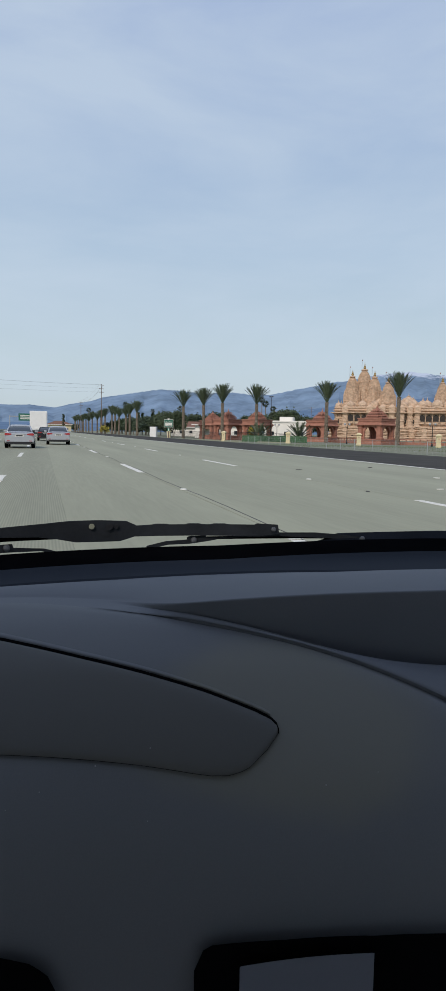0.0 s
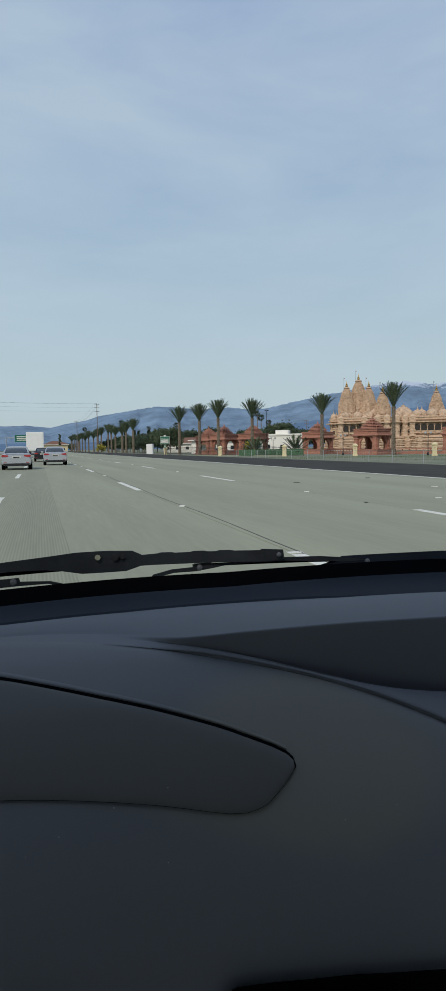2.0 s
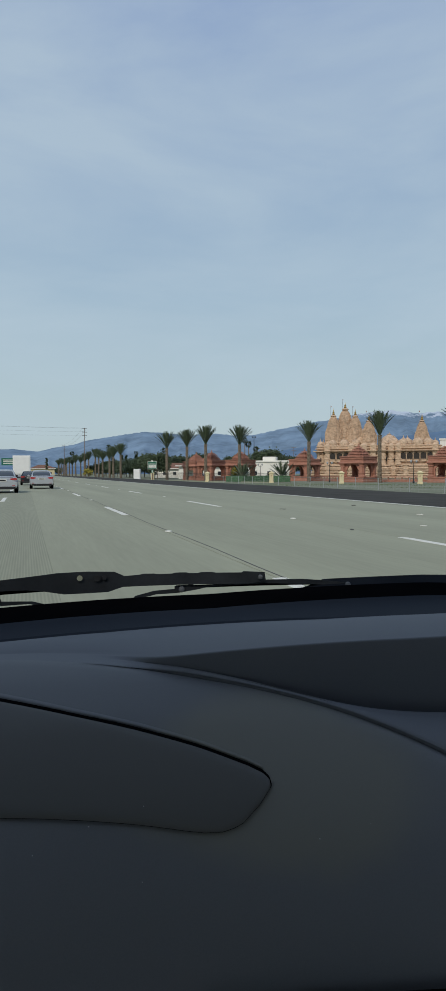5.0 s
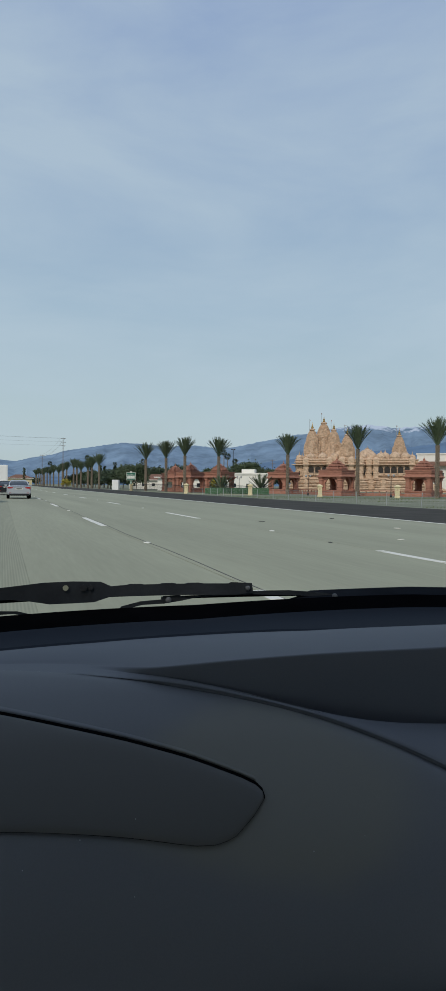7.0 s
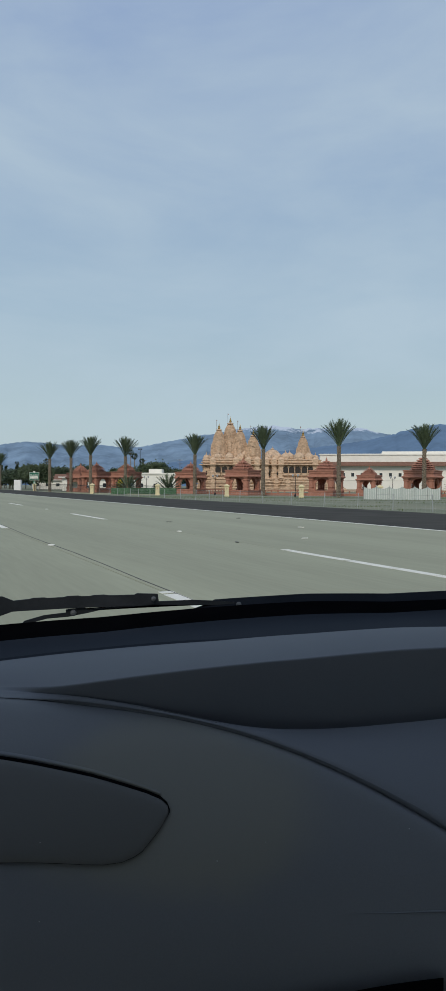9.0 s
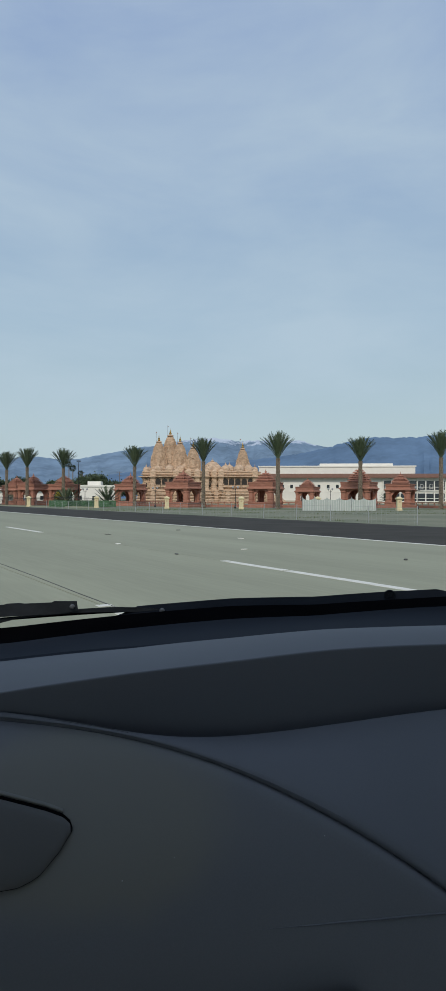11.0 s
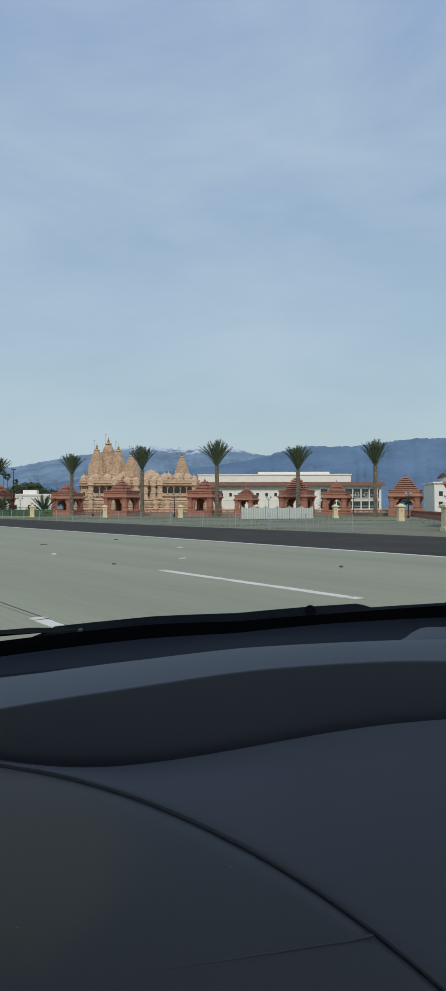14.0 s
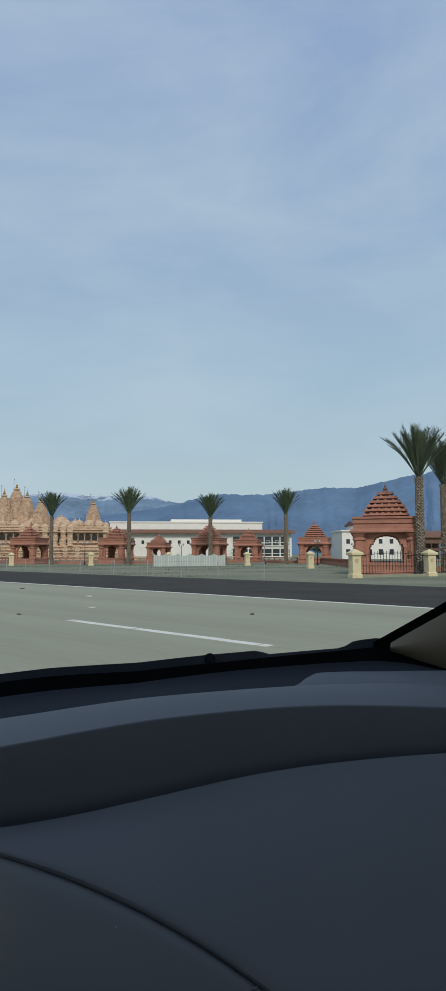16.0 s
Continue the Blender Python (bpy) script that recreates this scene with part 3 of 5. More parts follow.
# ---- road and ground ----
EDGE, OUTER = 13.9, 23.0            # white edge line, outer side of the dark shoulder
ground = part("ground", box(-1800, 1800, -1500, 2600, -1.2, -0.5), DIRT)
tagged(ground, "dry pale field with patches of weeds", "ground", kind="structure")
road = thing("road", "grey-green concrete freeway with grooved lanes", "road", kind="structure")
LINES = [-12.2, -8.4, -4.7, -1.0, 2.75, 6.7, EDGE]
SLABS = LINES[:3] + [.3] + LINES[4:]
for a, b in zip(SLABS, SLABS[1:]):
    part("lane", box(a + (.008 if a != .3 else 0), b - (.008 if b != .3 else 0), -520, 1400, -0.3, 0.0, 0.004), GROOVED if b == .3 else CONCRETE, road)
part("road_bed", box(LINES[0], EDGE, -520, 1400, -0.8, -0.012), TAR, road)
shoulder = part("shoulder", box(EDGE, OUTER, -520, 1400, -0.8, -0.008), ASPHALT, road, "dark asphalt shoulder")
part("shoulder", box(LINES[0] - 22, LINES[0], -520, 1400, -0.8, -0.008), ASPHALT, road, "dark asphalt shoulder")
verge = part("verge", prism([(OUTER, -.8), (OUTER + 5, -.8), (OUTER + 5, -.49), (OUTER + 1.2, -.03), (OUTER, -.02)], "y", -520, 1400), DIRT, road, "pale dirt verge")
markings = thing("lane_markings", "worn white painted lane dashes and edge lines", "road markings", kind="structure")
part("edge_line", box(EDGE - .17, EDGE, -520, 1200, -.004, .004), PAINT, markings)
part("edge_line", box(LINES[0] + .1, LINES[0] + .26, -520, 1200, -.004, .004), YELLOW, markings, "yellow line")
part("edge_line", box(LINES[0] + 3.6, LINES[0] + 3.76, -520, 1200, -.004, .004), YELLOW, markings, "yellow line")
def worn_dash():
    bm = bmesh.new()
    for x, y0, y1 in ((.01, 0, .16), (.0, .2, .9), (.008, .93, 1.75), (-.004, 1.77, 2.9), (.006, 2.98, 3.2), (-.006, 3.23, 4.3), (.0, 4.33, 4.75), (.012, 4.83, 4.95)):
        add_box(bm, x - .085, x + .085, y0, y1, -.002, .005)
    return bm


dash_me = part("lane_dash", worn_dash(), PAINT, markings).data
bpy.data.objects["lane_dash"].matrix_basis = Matrix.Translation((LINES[4], 2.1, 0))
for x, start in ((LINES[2], 9.0), (LINES[3], 13.0), (LINES[4], 2.1 + 17), (LINES[5], 5.9)):
    for k in range(24):
        piece("lane_dash", dash_me, markings, Matrix.Translation((x, start + 17 * k, 0)))
# sealed joint along the lane, skid marks, lumps
part("sealed_crack", tube([(LINES[4] + .1 + .03 * math.sin(y * .7), y, -.004) for y in spread(2, 120, 60)], .012, 5), TAR, road)
for k in range(4):
    part("crack", tube([(8.2 + k * 1.3 + .25 * j, 7 + k * 4.1 + .09 * math.sin(j * 2 + k), -.0085) for j in range(4)], .009, 4), TAR, road)
for k in range(9):
    mk = thing("lane_marker", "worn raised white lane marker on the concrete", "road marker", Matrix.Translation((LINES[4 + k % 2] + .06, (16.2 if k % 2 else 13.4) + 17 * (k // 2), 0.001)), group="raised lane markers")
    part("dome", lathe(((.075, 0), (.07, .012), (.045, .02), (.01, .023)), 10), PAINT, mk, smooth=True)
for k, (x, y) in enumerate(((8.6, 13.0), (9.9, 9.2), (6.6, 12.6), (10.8, 16.5), (8.2, 20.5), (11.6, 22))):
    scrap = thing("road_debris", "small flattened scrap lying on the concrete lane", "debris", Matrix.Translation((x, y, 0.002)) @ pose(0, 0, 0, 0, 0, 37 * k) @ Matrix.Diagonal((.6, .6, .7, 1)), group="road debris")
    part("scrap", prism([(-.16, -.03), (-.05, -.07), (.12, -.05), (.18, .02), (.05, .06), (-.1, .05)], "z", 0, .02 + .01 * (k % 2)), PAINT if k % 3 == 0 else TAR, scrap)
median = thing("median_barrier", "low concrete barrier along the freeway median", "barrier", kind="structure")
part("barrier", prism([(-.35, 0), (.35, 0), (.28, .1), (.12, .35), (.09, .85), (-.09, .85), (-.12, .35), (-.28, .1)], "y", -40, 900), CONCRETE, median)
median.matrix_basis = Matrix.Translation((LINES[0] - 3.6, 0, 0))

# ---- mountains ----
RIDGE = curve((-40, .032), (-12, .037), (-2.7, .0345), (-1, .0355), (1, .032), (2.3, .038), (3.9, .0425), (4.9, .0485), (7.6, .0565), (9.9, .0625), (11.6, .061), (13.5, .0565), (15.9, .06), (17.6, .057), (19.5, .0580), (20.9, .064), (22.8, .0700), (24.4, .0765), (25.7, .0785), (27, .0845), (29.1, .089), (30.7, .0915), (31.9, .089), (33.2, .086), (34.4, .0875), (36.6, .088), (38.4, .087), (39.4, .081), (41, .076), (44, .074), (60, .07), (110, .05))
NEAR = curve((-40, .005), (14, .012), (22, .035), (26, .045), (29, .049), (32, .054), (36, .062), (39.0, .070), (40.7, .077), (42.3, .085), (44.6, .0915), (46.2, .0895), (48, .090), (50, .093), (53, .099), (56, .098), (60, .113), (63.2, .121), (68, .115), (80, .1), (110, .06))
# air haze is painted into both ranges as a blue base colour
HAZE = material("painted_haze_mountain", (0.165, 0.235, 0.32), 1.0, vary=0.26, scale=0.006, fine=0.03, bump=0.0, spec=0.0)
HAZE_NEAR = material("painted_haze_foothill", (0.122, 0.19, 0.288), 1.0, vary=0.2, scale=0.004, fine=0.03, bump=0.0, spec=0.0)


def mountain_material(m, snow_line):
    """Snow lies on the upper slopes, broken up by the gullies."""
    n, l = m.node_tree.nodes, m.node_tree.links
    b = n["Principled BSDF"]
    src = b.inputs["Base Color"].links[0].from_socket
    geo, sp, nz, ma, mr, mx = (n.new("ShaderNode" + k) for k in ("NewGeometry", "SeparateXYZ", "TexNoise", "Math", "MapRange", "Mix"))
    l.new(geo.outputs["Position"], sp.inputs[0])
    l.new(geo.outputs["Position"], nz.inputs["Vector"])
    nz.inputs["Scale"].default_value, nz.inputs["Detail"].default_value, nz.inputs["Roughness"].default_value = 0.014, 8, 0.7
    ma.operation = "MULTIPLY_ADD"
    ma.inputs[1].default_value = 190
    l.new(nz.outputs["Fac"], ma.inputs[0])
    l.new(sp.outputs["Z"], ma.inputs[2])
    mr.inputs["From Min"].default_value, mr.inputs["From Max"].default_value = snow_line, snow_line + 22
    l.new(ma.outputs[0], mr.inputs["Value"])
    mx.data_type = "RGBA"
    mx.inputs["B"].default_value = (0.45, 0.51, 0.60, 1)
    l.new(src, mx.inputs["A"])
    l.new(mr.outputs["Result"], mx.inputs["Factor"])
    l.new(mx.outputs["Result"], b.inputs["Base Color"])


mountain_material(HAZE, 437)


def mountain(name, ridge, far, mat, label, rough):
    """A range along the headings: spurs and gullies run down from its crest."""
    bm, cols, rows = bmesh.new(), [], 22
    for y in spread(-40, 110, 760):
        col = []
        jag = noise.noise(Vector((y * 1.7, 3, far * .01))) * .018 + noise.noise(Vector((y * 4.1, 7, far * .01))) * .015 + noise.noise(Vector((y * 9.3, 5, far * .01))) * .008
        for j in range(rows + 1):
            u = j / rows
            bend = y + 1.6 * noise.noise(Vector((y * .3, u * 1.3, 2)))
            spur = 1 - 2 * abs(noise.noise(Vector((bend * .62, u * .5, far * .001)))) - .7 * abs(noise.noise(Vector((bend * 1.7, u * .9, 9)))) - .35 * abs(noise.noise(Vector((bend * 4.3, u * 2.1, 4))))
            r = far * (1.0 - 0.28 * (1 - u)) - far * .006 * rough * spur * math.sin(math.pi * u)
            p = Vector((math.sin(radians(y)), math.cos(radians(y)), 0)) * r
            h = far * ridge(y) * (u ** 1.1 + .16 * rough * (spur - .3) * u * (1 - u) + jag * u)
            col.append(bm.verts.new((p.x, p.y, 1.2 + h - 8 * (1 - u))))
        cols.append(col)
    for a, b in zip(cols, cols[1:]):
        for j in range(rows):
            bm.faces.new((a[j], b[j], b[j + 1], a[j + 1]))
    return tagged(part(name, bm, mat, smooth=True), label, "mountains", kind="structure")


mountain("mountain_range", RIDGE, 4200, HAZE, "mountain range with painted-in blue haze and snow on its crest", 1.3)
mountain("foothills", NEAR, 3200, HAZE_NEAR, "foothills with darker painted-in blue haze in front of the range", 0.8)

# ---- site frame: metres right of and along a line 34.3 degrees right of the heading ----
SITE = 34.3
SITE_Z = -0.45                      # the grounds lie a little below the freeway


def site(s, d, z=0.0, turn=0.0):
    c, k = math.cos(radians(SITE)), math.sin(radians(SITE))
    return pose(s * c + d * k, d * c - s * k, z + SITE_Z, 0, 0, turn - SITE)


def seen_at(px, d, z=0.0, turn=0.0):
    """A place on the site by its bearing, as a slope in thousandths right of the axis, and its depth."""
    return site(px / 1000 * d, d, z, turn)


# ---- palms ----
def frond_mesh(bm, root, out, up, length, droop, width, rng):
    """One feather leaf: a bent midrib with two rows of narrow leaflets."""
    side = out.cross(Vector((0, 0, 1))).normalized()
    n, pts = 15, []
    for i in range(n + 1):
        u = i / n
        a = up - droop * u * u
        if i == 0:
            p = root.copy()
        else:
            p = pts[-1] + (out * math.cos(a) + Vector((0, 0, 1)) * math.sin(a)) * (length / n)
        pts.append(p)
    add_tube(bm, pts[::3], 0.035, 3, 0.008)
    for i in range(4, n + 1):
        u = i / n
        d = (pts[i] - pts[i - 1]).normalized()
        nrm = side.cross(d).normalized()
        w = width * (min(1, (u - .2) * 3.2) * (1 - max(0, u - .8) * 2.2)) + .06
        for s in (-1, 1):
            for h in (0, .34, .67):
                p = pts[i] - d * (length / n) * h
                lift = nrm * (0.15 + .3 * rng.random()) * w
                tip = p + side * s * w * (.5 + .25 * rng.random()) + d * w * (.9 + .4 * rng.random()) + lift * .6
                b0, b1 = p - d * .045, p + d * .045
                bm.faces.new([bm.verts.new(v) for v in (b0, b1, tip)])


def palm(name, height, trunk_r, fronds, length, seed, label, group, spread_deg=(28, 84)):
    rng = random.Random(seed)
    ob = thing(name, label, "palm tree", group=group)
    bm, n, rows = bmesh.new(), 14, int(height / 0.13)
    rings = []
    for i in range(rows + 1):
        u = i / rows
        r = trunk_r * (1.12 - .2 * u + .35 * max(0, u - .9) * 4 + .25 * max(0, .06 - u) * 8)
        ring = []
        for k in range(n):
            knob_ = 0.2 if (k + i) % 2 else -0.13
            rr = r * (1 + knob_ + rng.uniform(-.03, .03))
            a = 2 * math.pi * k / n
            ring.append(bm.verts.new((rr * math.cos(a), rr * math.sin(a), height * u - .15)))
        rings.append(ring)
    for a, b in zip(rings, rings[1:]):
        for k in range(n):
            bm.faces.new((a[k], a[(k + 1) % n], b[(k + 1) % n], b[k]))
    bm.faces.new(rings[-1])
    part("trunk", bm, BARK, ob, "rough diamond-patterned trunk")
    bm = bmesh.new()
    for i in range(fronds):
        az = i * 2.399963 + rng.uniform(-.2, .2)
        u = (i + .5) / fronds
        el = radians(spread_deg[1] - (spread_deg[1] - spread_deg[0]) * u ** .8 + rng.uniform(-4, 4))
        out = Vector((math.cos(az), math.sin(az), 0))
        frond_mesh(bm, Vector((0, 0, height - .2)) + out * trunk_r * .35, out, el, length * rng.uniform(.88, 1.08), .06 + .42 * u, .52, rng)
    part("crown", bm, FROND, ob, "upswept feather fronds")
    return ob


DATE = [palm("date_palm", 8.3, .31, 50, 4.1, s, "date palm with upswept crown along the temple fence", "date palms along the fence", (54 + 2 * s, 88)) for s in (1, 2, 3)]
# depth along the site axis, and the trunk's share of the usual height
spots = [(-415, 150, .96), (-380, 145, .97), (-348, 139, 1.0), (-291.6, 136, 1.0), (-181.6, 130, 1.0), (-76.5, 119, 1.02), (36.3, 107, 1.04), (159.7, 111, 1.0), (279, 110, 1.04), (505, 49, 1.0), (548, 55, 1.0), (690, 60, 1.02)]
prng = random.Random(17)
stands = [(seen_at(px, d, 0, 47 * i), g) for i, (px, d, g) in enumerate(spots)]
stands += [(pose(29.5 - .45 * k + prng.uniform(-.6, .6), 214 + 13 * k + prng.uniform(-2, 2), SITE_Z, 0, 0, 61 * k), prng.uniform(.82, .98)) for k in range(20)]
for i, (m, grown) in enumerate(stands):
    m = m @ Matrix.Diagonal((1, 1, grown, 1))
    base = DATE[i % 3]
    if i < 3:
        base.matrix_basis = m
    else:
        copy_thing(base, m)
low = palm("young_palm", 0.9, .3, 34, 3.2, 9, "short young palm beside the fence", "young palms", (12, 80))
low.matrix_basis = seen_at(-223, 121)
for px, d in ((-287, 130), (202, 215)):
    copy_thing(low, seen_at(px, d, 0, px))
def fan_palm(height, seed):
    rng = random.Random(seed)
    ob = thing("fan_palm", "tall thin fan palm behind the trees", "palm tree", group="tall fan palms")
    part("trunk", lathe(((.3, -.2), (.2, 1), (.16, height)), 8), BARK, ob, smooth=True)
    bm = bmesh.new()
    for i in range(60):
        az, el = rng.uniform(0, 6.28), rng.uniform(-1.1, 1.2)
        c = Vector((math.cos(az) * math.cos(el), math.sin(az) * math.cos(el), math.sin(el)))
        side = c.orthogonal().normalized()
        for k in range(7):
            dd = (c + side * (k - 3) * .22).normalized()
            p = Vector((0, 0, height)) + c * .7
            q = Vector((0, 0, height)) + dd * rng.uniform(1.3, 1.7)
            w = dd.cross(side).normalized() * .06
            bm.faces.new([bm.verts.new(v) for v in (p - w, p + w, q)])
    part("crown", bm, LEAF, ob)
    return ob


fan = fan_palm(15, 3)
fan.matrix_basis = seen_at(-283, 260)
for px, d in ((-277, 250), (-265, 300), (-160, 300), (-150, 320), (-420, 300), (-520, 260), (-590, 330), (-470, 340)):
    copy_thing(fan, seen_at(px, d, -2, px))


# ---- carved stone helpers ----
def moulded(outline, profile):
    """A stack of mouldings round a stepped plan: outline in right angles, anticlockwise; profile of (outward, height)."""
    bm, n, rings = bmesh.new(), len(outline), []
    pts = [Vector(p) for p in outline]
    for o, z in profile:
        ring = []
        for i, p in enumerate(pts):
            a, b = (p - pts[i - 1]).normalized(), (pts[(i + 1) % n] - p).normalized()
            q = p + o * (Vector((a.y, -a.x)) + Vector((b.y, -b.x)) * (abs(a.dot(b)) < .5))
            ring.append(bm.verts.new((q.x, q.y, z)))
        rings.append(ring)
    for a, b in zip(rings, rings[1:]):
        for i in range(n):
            bm.faces.new((a[i], a[(i + 1) % n], b[(i + 1) % n], b[i]))
    bm.faces.new(rings[-1])
    bm.faces.new(rings[0][::-1])
    return bm


def rect(x0, x1, y0, y1):
    return [(x0, y0), (x1, y0), (x1, y1), (x0, y1)]


def stepped_square(r, steps=2, cut=.16):
    """A square plan with stepped corners, as temple towers have."""
    quarter = []
    for k in range(steps + 1):
        quarter.append((r * (1 - cut * k), r * (1 - cut * (steps - k))))
    pts = []
    for k in range(steps + 1):
        pts.append(quarter[k])
        if k < steps:
            pts.append((quarter[k + 1][0], quarter[k][1]))
    full = []
    for t in range(4):
        c, s = ((1, 0), (0, 1), (-1, 0), (0, -1))[t]
        full += [(c * x - s * y, s * x + c * y) for x, y in pts]
    return full


KALASH = ((.30, 0), (.46, .12), (.50, .25), (.40, .40), (.20, .48), (.34, .58), (.36, .72), (.18, .86), (.10, 1.0), (.16, 1.12), (.06, 1.3), (.02, 1.75))


def add_scaled(bm, plan, z0, z1, s0, s1, x, y):
    lo = [bm.verts.new((x + px_ * s0, y + py_ * s0, z0)) for px_, py_ in plan]
    hi = [bm.verts.new((x + px_ * s1, y + py_ * s1, z1)) for px_, py_ in plan]
    n = len(plan)
    for i in range(n):
        bm.faces.new((lo[i], lo[(i + 1) % n], hi[(i + 1) % n], hi[i]))
    return hi


def spire_mesh(bm, r, h, x=0.0, y=0.0, z=0.0, tiers=24):
    """A curved tower in courses, with its ribbed disk."""
    plan = stepped_square(1.0, 3, .15)
    for k in range(tiers):
        u0, u1 = k / tiers, (k + 1) / tiers
        f = lambda u: r * (1 - .06 * u - .60 * u ** 4)
        zc = z + h * (u0 + .72 * (u1 - u0))
        add_scaled(bm, plan, z + h * u0, zc, f(u0), f(u0) * .998, x, y)
        add_scaled(bm, plan, zc, zc, f(u0) * .998, f(u1) * .955, x, y)
        add_scaled(bm, plan, zc, z + h * u1, f(u1) * .955, f(u1) * .955, x, y)
        add_scaled(bm, plan, z + h * u1, z + h * u1, f(u1) * .955, f(u1), x, y)
    rr = r * .34
    add_lathe(bm, ((rr * .8, 0), (rr * 1.25, rr * .25), (rr * 1.3, rr * .5), (rr * .9, rr * .75), (rr * .5, rr * .85)), 14, x, y, z + h)
    return bm


# ---- temple ----
def temple():
    t = thing("temple", "large carved pale pink sandstone temple with spires and ribbed domes", "temple")
    plinth = [(-22, -6), (-18, -6), (-18, -9), (-8, -9), (-8, -11), (3, -11), (3, -9), (8, -9), (8, -12), (20, -12), (20, -9), (22, -9), (22, 9), (18, 9), (18, 12), (-18, 12), (-18, 9), (-22, 9)]
    courses, z = [], 0.0
    for k, hh in enumerate((.5, .35, .75, .4, .55, .35, .8, .45)):
        o = 1.7 - k * .16
        courses += [(o, z), (o + .1, z + hh * .3), (o + .02, z + hh * .58), (o - .42, z + hh * .64), (o - .42, z + hh)]
        z += hh
    part("plinth", moulded(plinth, courses), SANDSTONE, t, "banded moulded stone base")
    zt = z
    wall = [(-21, -5), (-17, -5), (-17, -8), (-9, -8), (-9, -10), (2, -10), (2, -8), (7, -8), (7, -9), (19, -9), (19, -7), (21, -7), (21, 8), (17, 8), (17, 11), (-17, 11), (-17, 8), (-21, 8)]
    prof = []
    for o, h in ((.4, 0), (.4, .3), (.0, .36), (.0, .6), (.35, .66), (.35, .9), (0, .95), (0, 1.9), (.3, 2.0), (.3, 2.25), (-.05, 2.3), (-.05, 3.3), (.35, 3.4), (.35, 3.65), (.0, 3.7), (.0, 3.95), (.6, 4.05), (1.5, 4.2), (1.5, 4.42), (.2, 4.5), (.2, 4.85), (.75, 4.95), (.75, 5.2), (.2, 5.28), (.2, 5.6), (.45, 5.66), (.45, 5.9), (.1, 6.0)):
        prof.append((o, zt + h))
    part("wall", moulded(wall, prof), SANDSTONE, t, "carved wall with deep cornice")
    roof = zt + 6.0
    # engaged columns, niches and porch openings round the front and side
    col_bm = lathe(((.30, 0), (.30, .3), (.20, .4), (.20, .9), (.25, 1.0), (.17, 1.15), (.17, 2.0), (.24, 2.1), (.20, 2.25), (.32, 2.5), (.36, 2.7), (.40, 3.0)), 8)
    col = part("column", col_bm, SANDSTONE, t, "carved stone column")
    col.matrix_basis = Matrix.Translation((-20.6, -5.25, zt + .95))
    niche_bm = moulded(rect(-.62, .62, -.22, .3), ((.1, 0), (.1, .15), (0, .2), (0, 1.5), (.14, 1.6), (.14, 1.75), (-.2, 2.05), (-.45, 2.25)))
    niche_me = part("niche", niche_bm, SANDSTONE, t, "carved window niche").data
    # a solid block, no hole: the shade inside is its dark colour
    dark_me = part("opening", prism([(-.42, 0), (.42, 0), (.42, 1.0), (.3, 1.25), (0, 1.42), (-.3, 1.25), (-.42, 1.0)], "y", -.30, .1), DARK, t, "arched opening with its shade painted dark").data
    bpy.data.objects.remove(bpy.data.objects["niche"])
    bpy.data.objects.remove(bpy.data.objects["opening"])
    runs = [((-20.6, -5.1), (-17.4, -5.1), 3, 1), ((-16.6, -8.1), (-9.4, -8.1), 4, 2), ((-8.6, -10.1), (1.6, -10.1), 8, 0), ((2.4, -8.1), (6.6, -8.1), 4, 1), ((7.4, -9.1), (18.6, -9.1), 6, 2), ((19.2, -7.1), (20.8, -7.1), 2, 1)]
    for (xa, ya), (xb, yb), n, mode in runs:
        for i in range(n):
            x, y = xa + (xb - xa) * i / max(1, n - 1), ya + (yb - ya) * i / max(1, n - 1)
            piece("column", col.data, t, Matrix.Translation((x, y - .12, zt + .95)))
            if i < n - 1:
                xm = x + (xb - xa) / (n - 1) / 2
                big = 1.25 if mode == 2 else 1.0
                if mode != 2:
                    piece("niche", niche_me, t, Matrix.Translation((xm, y, zt + 1.0)))
                piece("opening", dark_me, t, Matrix.Translation((xm, y - .02, zt + 1.1)) @ Matrix.Diagonal((big * (1.75 if mode == 2 else .62), 1.4, big * 1.5 if mode == 2 else .85, 1)))
                if mode == 2:
                    part("balcony_rail", moulded(rect(xm - .85, xm + .85, y - .75, y - .2), ((.1, zt + .95), (.1, zt + 1.1), (0, zt + 1.15), (0, zt + 1.5), (.12, zt + 1.55), (.12, zt + 1.7))), SANDSTONE, t)
    for i in range(9):
        yy = -4.2 + i * 1.45
        piece("column", col.data, t, Matrix.Translation((-21.1, yy, zt + .95)))
        if i % 2:
            piece("niche", niche_me, t, Matrix.Translation((-21.05, yy + .72, zt + 1.0)) @ pose(0, 0, 0, 0, 0, -90))
            piece("opening", dark_me, t, Matrix.Translation((-21.1, yy + .72, zt + 1.2)) @ pose(0, 0, 0, 0, 0, -90) @ Matrix.Diagonal((.62, 1.3, .85, 1)))
    for i in range(16):
        piece("opening", dark_me, t, Matrix.Translation((-17 + 2.2 * i + .3 * (i % 2), -9.75 - (1.6 if 4 <= i <= 8 else 0) - (2.6 if i > 11 else 0), .55)) @ Matrix.Diagonal((.7, 1, .75, 1)))
    # projecting piers break up the long mouldings of the base and wall
    foot = part("base_pier", moulded(stepped_square(.8, 2, .2), ((.22, 0), (.22, .5), (.1, .6), (.1, 1.1), (.2, 1.2), (.2, 1.5), (.02, 1.6), (.02, 2.5), (.16, 2.6), (.16, 2.9), (0, 3.0), (0, zt - .3), (.14, zt - .2), (.14, zt))), SANDSTONE, t, "projecting moulded pier")
